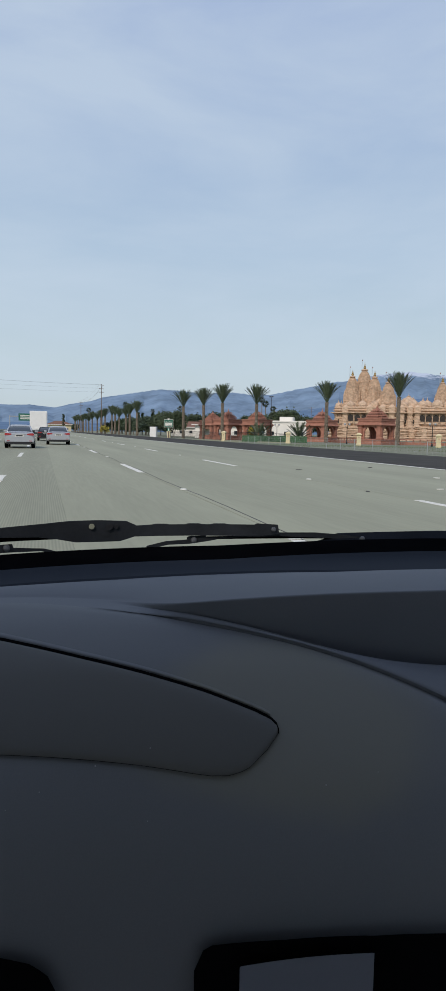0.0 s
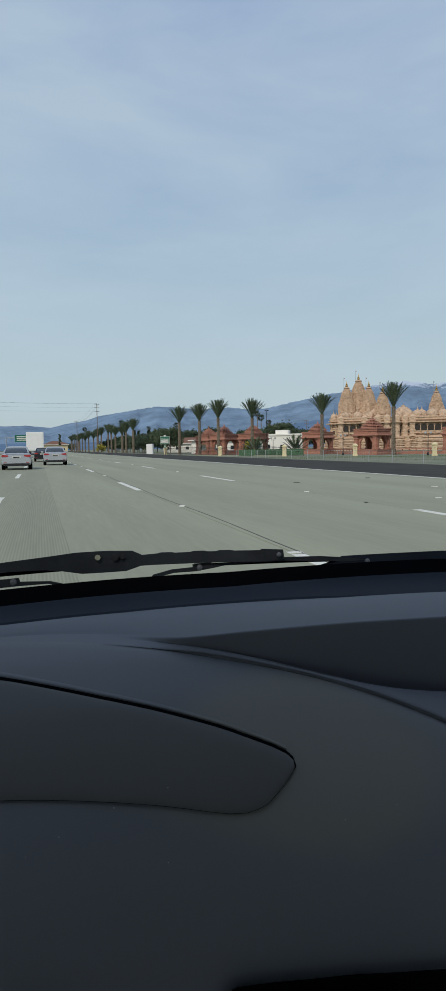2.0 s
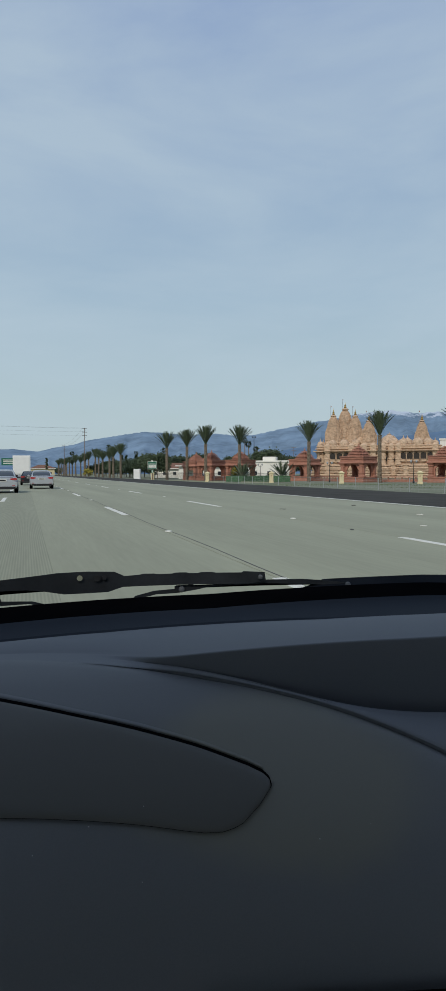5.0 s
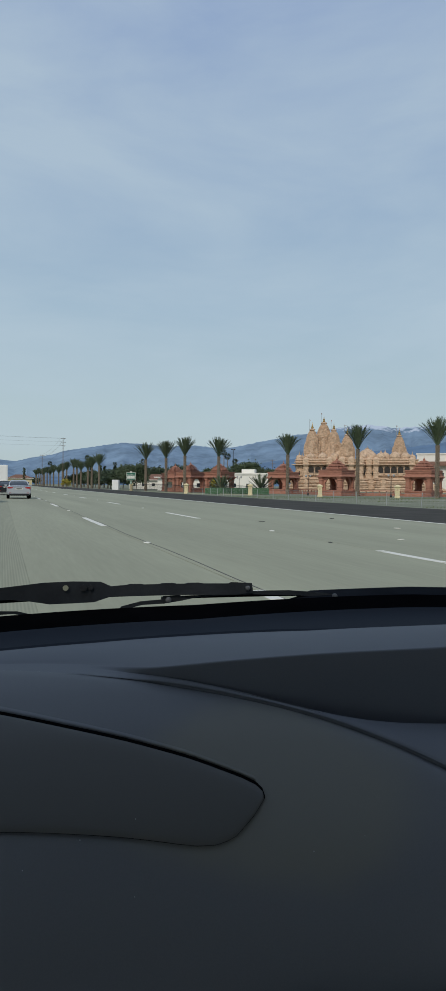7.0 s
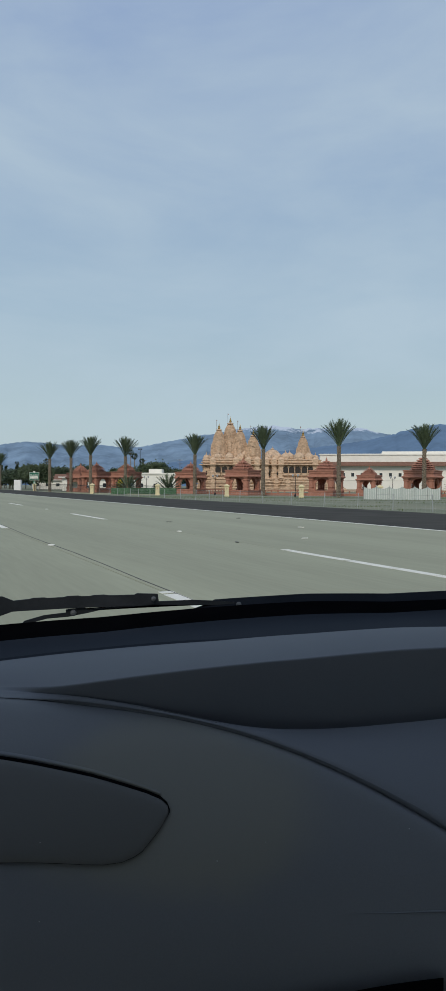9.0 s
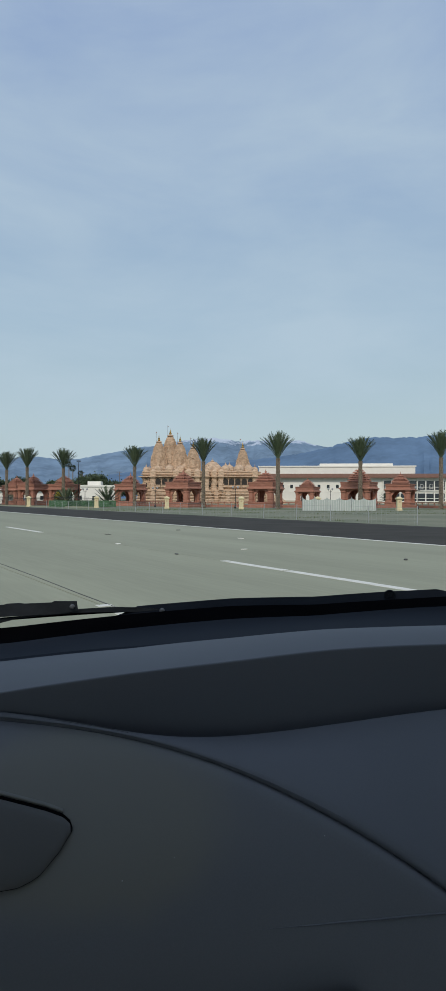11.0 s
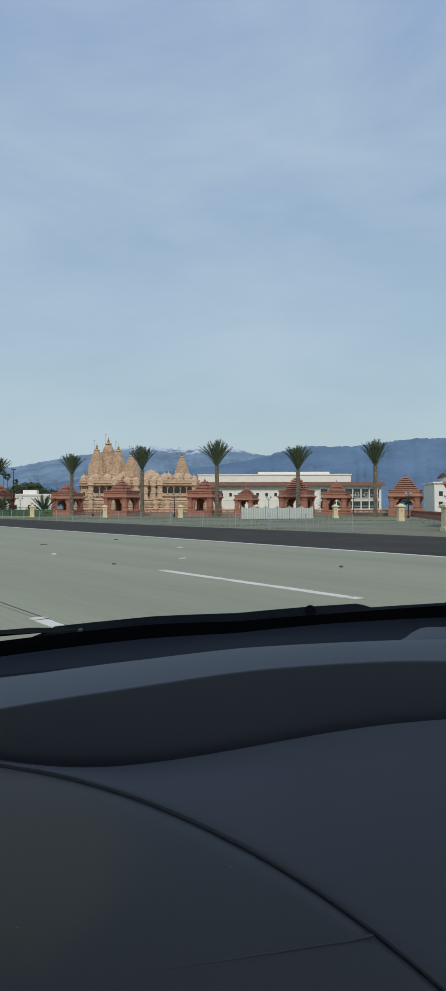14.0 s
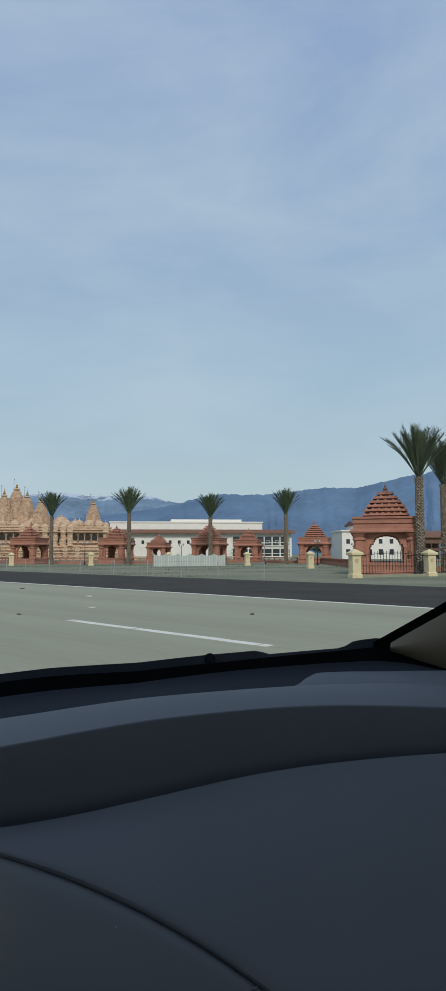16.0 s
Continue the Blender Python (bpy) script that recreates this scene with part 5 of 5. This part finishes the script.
def rail_fence(a, b, label):
    run = b - a
    L = run.length
    f = thing("iron_fence", label, "fence", Matrix.Translation(a) @ pose(0, 0, 0, 0, 0, math.degrees(math.atan2(run.y, run.x))), group="black iron fences")
    sag = lambda x: 1.45 + .28 * math.sin(math.pi * x / L)
    part("top_rail", tube([(x, 0, sag(x)) for x in spread(.4, L - .4, 9)], .03, 4), IRON, f)
    part("bottom_rail", tube([(.4, 0, .25), (L - .4, 0, .25)], .03, 4), IRON, f)
    n = int(L / .32)
    bar = part("picket", box(-.014, .014, -.014, .014, .1, 1.62), IRON, f)
    bar.matrix_basis = Matrix.Translation((.5, 0, 0))
    for k in range(1, n):
        x = .5 + (L - 1) * k / n
        piece("picket", bar.data, f, Matrix.Translation((x, 0, sag(x) - 1.45)))
    part("kerb", box(0, L, -.15, .15, -.1, .14, .02), CONCRETE, f)
    return f


pts = [seen_at(px, d).translation for px, d in posts]
for i in (0, 1, 8, 9):
    rail_fence(pts[i], pts[i + 1], "black iron picket fence with a bowed top rail")

# wire fence nearer to the freeway
link_pts = [Vector((OUTER + 6.5 + .5 * math.sin(k * .9), 104 - 4.1 * k, -.46)) for k in range(20)]
link = thing("wire_fence", "low galvanised wire fence on thin posts along the verge", "fence")
lp = part("post", lathe(((.03, -.2), (.03, 1.22), (.01, 1.26)), 6), STEEL, link)
lp.matrix_basis = Matrix.Translation(link_pts[0])
for p in link_pts[1:]:
    piece("post", lp.data, link, Matrix.Translation(p) @ pose(0, 0, 0, random.uniform(-3, 3), random.uniform(-3, 3), 0))
part("top_wire", tube([p + Vector((0, 0, 1.18)) for p in link_pts], .008, 4), STEEL, link)
bm = bmesh.new()
for a, b in zip(link_pts, link_pts[1:]):
    for z in (.08, .4, .75, 1.0):
        add_tube(bm, [a + Vector((0, 0, z)), a.lerp(b, .5) + Vector((0, 0, z - .03)), b + Vector((0, 0, z))], .0035, 3)
    for k in range(9):
        p = a.lerp(b, (k + .5) / 9)
        add_tube(bm, [p + Vector((0, 0, .06)), p + Vector((0, 0, 1.15))], .003, 3)
tagged(part("mesh_wire", bm, STEEL, link), kind="stuff")

screen = thing("construction_screen", "pale weathered screen panels leaning on the fence", "screen", seen_at(128, 92, 0, 4) @ Matrix.Diagonal((1.1, 1, 1, 1)))
for k in range(6):
    x0 = -4.6 + 1.55 * k
    top = [(x0 + 1.5 * u, 1.45 + .28 * (2 * u - 1) ** 2) for u in spread(1, 0, 9)]
    part("panel", prism([(x0, -.02), (x0 + 1.5, -.02)] + top, "y", -.03 + .02 * (k % 2), .01 + .02 * (k % 2)), BUNTING, screen, "wavy-topped pale panel")
    for q in range(7):
        part("slat", box(x0 + .1 + .215 * q, x0 + .13 + .215 * q, -.06, -.03, 0, 1.5), WHITEPAINT, screen)
for k in range(7):
    part("stake", tube([(-4.62 + 1.55 * k, .06, -.2), (-4.62 + 1.55 * k, .06, 1.9)], .03, 5), STEEL, screen)
green = thing("green_screen", "green fabric screen along the iron fence", "screen", seen_at(-262, 118, 0, 6))
part("fabric", box(-6, 6, -.02, .02, .05, 1.2), GREENTARP, green)
for k in range(7):
    part("stake", tube([(-6 + 2 * k, .05, -.2), (-6 + 2 * k, .05, 1.3)], .03, 5), IRON, green)
lawn = part("lawn", box(-55, 60, 0, 7, -.3, -.03), GRASS)
lawn.matrix_basis = seen_at(0, 102, 0, 12)
tagged(lawn, "mown green lawn inside the fence", "lawn", kind="structure")

# weeds on the field
bm, rng = bmesh.new(), random.Random(4)
for k in range(26000):
    s, d = rng.uniform(-30, 95), rng.uniform(38, 100)
    m = site(s, d).translation
    if m.x < OUTER + 2.5 or noise.noise(Vector((m.x * .05, m.y * .16, 3))) < .22:
        continue
    hgt, a = rng.uniform(.03, .11), rng.uniform(0, 6.28)
    w = Vector((math.cos(a), math.sin(a), 0)) * hgt * .5
    bm.faces.new([bm.verts.new(v) for v in (m - w - Vector((0, 0, .06)), m + w - Vector((0, 0, .06)), m + w * .5 + Vector((.05, 0, hgt)))])
tagged(part("weeds", bm, GRASS), "sparse green weeds over the dry field", "weeds", kind="stuff")

# ---- street furniture ----
def lamp(m):
    l = thing("street_lamp", "black iron street lamp with two round globes", "street lamp", m, group="black street lamps")
    part("post", lathe(((.16, -.2), (.16, .3), (.07, .45), (.05, 3.2), (.03, 3.4)), 8), IRON, l)
    for s in (-1, 1):
        arm = part("arm", tube([(0, 0, 3.1), (s * .3, 0, 3.05), (s * .42, 0, 3.3)], .025, 5), IRON, l)
        part("globe", lathe(((.05, 0), (.16, .1), (.19, .25), (.13, .4), (.03, .46)), 10, x=s * .42, z=3.3), GREYPANEL, arm, "frosted globe", True)
    return l


L0 = lamp(seen_at(-28, 112))
for px, d in ((115, 128), (245, 112), (-150, 122), (-258, 140), (330, 96), (390, 120)):
    copy_thing(L0, seen_at(px, d, 0, 20))
tall = thing("light_pole", "tall thin light pole with small floodlights", "light pole", seen_at(-268, 145))
part("pole", tube([(0, 0, -.2), (0, 0, 10)], .1, 7, .05), IRON, tall)
for s in (-1, 1):
    part("floodlight", box(s * .3 - .15, s * .3 + .15, -.12, .12, 9.7, 9.95, .03), IRON, tall)


def utility_pole(h, m, arms=2):
    p = thing("utility_pole", "weathered wooden utility pole with crossarms", "utility pole", m, group="utility poles")
    part("pole", tube([(0, 0, -.3), (0, 0, h)], .17, 8, .11), WOOD, p)
    for k in range(arms):
        z = h - .35 - 1.5 * k
        arm = part("crossarm", box(-1.3, 1.3, -.06, .06, z - .07, z + .07, .01), WOOD, p)
        for x in (-1.2, -.7, .7, 1.2):
            part("insulator", lathe(((.05, 0), (.07, .08), (.04, .14), (.06, .2)), 6, x=x, z=z + .07), STEEL, arm)
    return p


poles = [pose(24, 285, SITE_Z, 0, 0, 35), Matrix.Translation((18, 330, 0)) @ pose(0, 0, 0, 0, 0, 30), seen_at(-262, 310, 0, 30), seen_at(-205, 330, 0, 20), seen_at(-95, 330, 0, 10), seen_at(48, 420, 0, 10)]
heights = (21, 15, 14, 15, 14, 20)
U = [utility_pole(h, m, 3 if i == 0 else 2) for i, (m, h) in enumerate(zip(poles, heights))]
poles[0] = U[0].matrix_basis
wires = thing("overhead_wires", "thin sagging overhead power lines between the poles", "power lines")
far_end = Vector((-95, 190, 19.5))
for k, (x, z) in enumerate(((-1.2, 20.6), (1.2, 20.6), (-.7, 19.1), (1.2, 17.6))):
    for a, b in (((poles[0] @ Vector((x, 0, z + .2))), far_end + Vector((0, x, -(20.6 - z)))), ((poles[0] @ Vector((x, 0, z + .2))), (poles[1] @ Vector((x, 0, z - 5.5))))):
        part("wire", tube([a.lerp(b, u) - Vector((0, 0, 6 * u * (1 - u))) for u in spread(0, 1, 14)], .018, 4), IRON, wires)

crossing = utility_pole(15, pose(21, -280, SITE_Z, 0, 0, 62), 1)
crossing["label"] = "tall weathered wooden utility pole beside the shoulder"
near_wires = thing("overhead_wires", "four thin black power lines with spacers across the freeway", "power lines")
for x in (-1.2, -.7, .7, 1.2):
    a = crossing.matrix_basis @ Vector((x, 0, 15))
    for b in (Vector((-48, -252 + x, 14.5)), Vector((92, -345 + x, 12.5))):
        part("wire", tube([a.lerp(b, u) - Vector((0, 0, 7 * u * (1 - u))) for u in spread(0, 1, 14)], .016, 4), IRON, near_wires)
for k, x in enumerate((-1.2, -.7, .7)):
    a = crossing.matrix_basis @ Vector((x, 0, 15))
    p = a.lerp(Vector((-48, -252 + x, 14.5)), .45) - Vector((0, 0, 7 * .45 * .55))
    part("spacer", tube([p, p + Vector((.1, .25, .02)), p + Vector((.16, .5, .0))], .05, 5), IRON, near_wires, "dark wire spacer")

# roadside sign
sign = thing("highway_sign", "green adopt-a-highway sign on a wooden post", "road sign", seen_at(-441, 128, 0, 8))
part("post", box(-.1, .1, 0, .14, -.3, 3.2, .01), WOOD, sign)
board = part("board", box(-.95, .95, -.03, 0, 2.6, 4.15, .02), GREENSIGN, sign)
part("border", box(-1.0, 1.0, -.012, .005, 2.55, 4.2, .02), PAINT, board, "white border")
part("panel", box(-.78, .78, -.04, -.028, 2.78, 3.5), PAINT, board, "white panel")
heart = [(.0, -.24), (.2, .02), (.21, .14), (.12, .22), (.0, .15), (-.12, .22), (-.21, .14), (-.2, .02)]
part("emblem", prism([(x * 1.05, 4.22 + z) for x, z in heart], "y", -.045, -.02), PAINT, board, "white heart emblem")
lower = part("small_board", box(-.26, .26, -.03, 0, 1.75, 2.45, .02), GREENSIGN, sign)
part("symbol", prism([(-.1, 1.85), (.1, 1.85), (.08, 2.25), (0, 2.35), (-.08, 2.25)], "y", -.04, -.028), PAINT, lower, "white symbol")


def lettering(text, size, x, z, parent, mat, y=-.046):
    c = bpy.data.curves.new("lettering", "FONT")
    c.body, c.size, c.align_x, c.extrude = text, size, "CENTER", .004
    tmp = new("tmp", c)
    me = bpy.data.meshes.new_from_object(tmp.evaluated_get(bpy.context.evaluated_depsgraph_get()))
    bpy.data.objects.remove(tmp)
    me.materials.clear()
    me.materials.append(mat)
    ob = new("lettering", me)
    ob.parent, ob.matrix_basis = parent, pose(x, y, z, 90)
    return ob


lettering("ADOPT-A-HIGHWAY", .19, 0, 3.62, board, PAINT, -.036)
lettering("VOLUNTEERS / SPONSORS", .125, 0, 3.22, board, IRON)
for x0, x1 in ((-.7, -.42), (-.36, -.2), (-.14, .7)):
    part("text_bar", box(x0, x1, -.046, -.038, 2.92, 3.04), IRON, board)
cabinet = thing("signal_cabinet", "tall pale grey roadside equipment cabinet", "cabinet", seen_at(-468, 140, 0, 8))
part("body", box(-.75, .75, -.5, .5, 0, 2.7, .04), WHITEPAINT, cabinet)
part("door", box(-.65, .65, -.54, -.5, .25, 2.5, .015), WHITEPAINT, cabinet)
part("footing", box(-.9, .9, -.65, .65, -.2, .12, .03), CONCRETE, cabinet)
gantry = thing("overhead_sign", "green overhead freeway sign on a steel gantry", "road sign", Matrix.Translation((-6, 330, 0)))
part("upright", tube([(-9, 0, -.3), (-9, 0, 7.6)], .2, 8), STEEL, gantry)
part("beam", box(-9, 4, -.2, .2, 7.0, 7.4, .03), STEEL, gantry)
part("sign_board", box(-5, 3.5, -.4, -.3, 5.2, 8.6, .05), GREENSIGN, gantry)
for k in range(3):
    part("text_bar", box(-4.2, 2.0 - k, -.43, -.4, 5.9 + .8 * k, 6.3 + .8 * k), PAINT, gantry)


# ---- vehicles ----
def loft(rings):
    """A skin through rings of 3D points, with its two ends filled."""
    bm = bmesh.new()
    vs = [[bm.verts.new(p) for p in ring] for ring in rings]
    n = len(vs[0])
    for a, b in zip(vs, vs[1:]):
        for i in range(n):
            bm.faces.new((a[i], b[i], b[(i + 1) % n], a[(i + 1) % n]))
    bm.faces.new(vs[0])
    bm.faces.new(vs[-1][::-1])
    bmesh.ops.recalc_face_normals(bm, faces=bm.faces[:])
    return bm


def mirrored(half):
    return half + [(-x, z) for x, z in half[::-1]]


def sedan(paint, label, m, suv=False):
    c = thing("car", label, "car", m, group="cars ahead on the freeway")
    up = .20 if suv else 0
    # lower body: place along the car, half width, sill, shoulder height
    rings = []
    for y, w, sill, top in ((-.02, .62, .50, .86), (.0, .78, .42, .97), (.10, .87, .33, 1.03), (.35, .905, .27, 1.05), (.9, .915, .24, 1.03), (1.6, .915, .22, .99), (2.6, .915, .22, .97), (3.3, .91, .22, .95), (3.9, .89, .25, .90), (4.35, .82, .29, .77), (4.55, .70, .38, .66), (4.6, .55, .44, .60)):
        h = top - sill
        rings.append([(x, y, z) for x, z in mirrored([(w * .80, sill), (w * .93, sill + .05 * h), (w * .985, sill + .28 * h), (w, sill + .52 * h), (w * .985, sill + .74 * h), (w * .94, sill + .88 * h), (w * .82, sill + .965 * h), (w * .45, top)])])
    body = part("body", loft(rings), paint, c, smooth=True)
    # glasshouse, roof skin and pillars
    back = .08 if suv else .52
    rings = []
    for y, wb, wt, top in ((back, .74, .66, 1.07), (back + .38, .79, .62, 1.27 + up), (back + .85, .81, .58, 1.41 + up), (2.0, .81, .58, 1.45 + up), (2.6, .81, .58, 1.41 + up), (3.05, .80, .60, 1.22 + up * .6), (3.5, .76, .66, .99)):
        rings.append([(x, y, z) for x, z in mirrored([(wb, .93), (wb - .02, 1.0), (wt + .03, top - .05), (wt * .88, top - .012), (wt * .5, top)])])
    part("glasshouse", loft(rings), WINDOW, body, "dark tinted windows", True)
    rings = []
    for y, wt, top in ((back + .74, .56, 1.385 + up), (back + .85, .60, 1.425 + up), (2.0, .605, 1.468 + up), (2.55, .60, 1.43 + up), (2.68, .57, 1.395 + up)):
        rings.append([(x, y, z) for x, z in mirrored([(wt + .02, top - .075), (wt, top - .03), (wt * .88, top), (wt * .45, top + .012)])])
    part("roof", loft(rings), paint, body, smooth=True)
    for s in (-1, 1):
        part("pillar", tube([(s * .735, back - .02, 1.04), (s * .675, back + .36, 1.24 + up), (s * .60, back + .84, 1.39 + up)], .055, 6, .045), paint, body, smooth=True)
        part("pillar", tube([(s * .75, 3.42, 1.0), (s * .60, 2.66, 1.38 + up)], .035, 5), paint, body, smooth=True)
        part("pillar", tube([(s * .80, 1.9, .98), (s * .62, 1.95, 1.40 + up)], .035, 4), IRON, body)
        part("tail_lamp", prism([(s * .46, .84), (s * .62, .80), (s * .86, .80), (s * .875, .88), (s * .83, .945), (s * .60, .93), (s * .46, .90)], "y", -.035, .16), REDLENS, body, "red tail lamp")
        part("mirror", box(s * .98 - .1, s * .98 + .1, 2.9, 3.02, .98, 1.11, .03), paint, body)
        part("reflector", box(s * .66 - .09, s * .66 + .09, -.065, -.03, .44, .48, .005), REDLENS, body)
        for y in (.85, 3.6):
            wh = part("wheel", lathe(((.22, -.105), (.31, -.11), (.33, -.09), (.335, -.05), (.335, .05), (.33, .09), (.31, .11), (.22, .105)), 20), BLACK, c, "black tyre", True)
            wh.matrix_basis = Matrix.Translation((s * .80, y, .335)) @ pose(0, 0, 0, 0, 90, 0)
            part("rim", lathe(((.06, -.112), (.2, -.118), (.21, .118), (.06, .112)), 14), STEEL, wh)
    part("bumper", prism([(-.83, .40), (-.87, .52), (-.84, .70), (.84, .70), (.87, .52), (.83, .40)], "y", -.06, .2), paint, body)
    part("lower_bumper", prism([(-.60, .24), (-.72, .30), (-.80, .41), (.80, .41), (.72, .30), (.60, .24)], "y", -.075, .2), IRON, body, "black lower bumper")
    part("number_plate", box(-.26, .26, -.075, -.05, .72, .85, .006), PAINT, body)
    part("plate_bar", box(-.2, .2, -.081, -.075, .75, .82), IRON, body)
    part("trim_strip", box(-.42, .42, -.05, .0, .875, .90, .008), STEEL, body, "bright trim strip")
    part("trunk_line", box(-.62, .62, -.012, .01, .965, .975), IRON, body)
    return c


sedan(SILVER, "silver sedan driving ahead in the same lane", Matrix.Translation((1.2, 54, 0)))
sedan(SILVER, "silver sedan driving in the lane beside", Matrix.Translation((-1.4, 43, 0)))
sedan(CARBLACK, "small black car ahead of the silver sedan", Matrix.Translation((.35, 72, 0)))
sedan(WHITEPAINT, "white sport utility car farther ahead", Matrix.Translation((-5.4, 62, 0)), True)
truck = thing("box_truck", "white box truck driving far ahead", "truck", Matrix.Translation((-.6, 106, 0)))
part("cargo_box", box(-1.3, 1.3, 0, 7.5, 1.05, 4.0, .04), WHITEPAINT, truck)
part("rear_door", box(-1.18, 1.18, -.05, 0, 1.2, 3.85, .02), WHITEPAINT, truck, "white roller door")
part("cab", box(-1.15, 1.15, 7.7, 9.6, .6, 3.0, .15), WHITEPAINT, truck)
part("chassis", box(-1.0, 1.0, .1, 9.4, .6, 1.05, .02), IRON, truck)
part("underride_bar", box(-1.2, 1.2, -.08, .04, .5, .68, .02), IRON, truck)
part("orange_plate", box(.55, .95, -.07, -.04, 1.3, 1.6), YELLOW, truck, "small orange plate")
for s in (-1, 1):
    for y in (1.2, 2.3, 8.4):
        wh = part("wheel", lathe(((.48, -.15), (.5, -.1), (.5, .1), (.48, .15)), 16), BLACK, truck)
        wh.matrix_basis = Matrix.Translation((s * 1.0, y, .5)) @ pose(0, 0, 0, 0, 90, 0)
        part("rim", lathe(((.26, -.155), (.26, .155)), 10), STEEL, wh)


def trailer(label, m, mat, stripes):
    t = thing("office_trailer", label, "trailer", m, group="parked trailers")
    part("body", box(-6, 6, 0, 2.5, .9, 3.7, .04), mat, t)
    part("skirt", box(-5.8, 5.8, .1, 2.4, .5, .9, .02), IRON, t)
    for k in range(24):
        part("rib", box(-5.9 + .5 * k, -5.86 + .5 * k, -.015, .01, .95, 3.65), mat, t)
    if stripes:
        for k, c in enumerate((REDLENS, YELLOW)):
            part("stripe", box(-5.2, -2.6, -.03, -.018, 3.0 - .25 * k, 3.2 - .25 * k), c, t)
    else:
        window(t, -3.5, 2.0, .8, 1.0, 0)
        part("door", box(-1.2, -.3, -.04, .0, 1.0, 3.1, .01), WHITEPAINT, t)
    for x in (-4.6, -3.5, 4.0):
        wh = part("wheel", lathe(((.45, -.12), (.48, -.06), (.48, .06), (.45, .12)), 14), BLACK, t)
        wh.matrix_basis = Matrix.Translation((x, .15, .46)) @ pose(0, 0, 0, 90, 0, 0)
    part("hitch", tube([(6, 1.2, .8), (7.4, 1.2, .7), (7.4, 1.2, 0)], .06, 5), IRON, t)
    return t


trailer("white box trailer with red and yellow stripes on a field", pose(58, -205, SITE_Z, 0, 0, -25), WHITEPAINT, True)
trailer("grey office trailer parked on the field", pose(62, -222, SITE_Z, 0, 0, -25), GREYPANEL, False)
sedan(SILVER, "silver pickup parked beside the iron fence", seen_at(-368, 172, 0, -90), True)
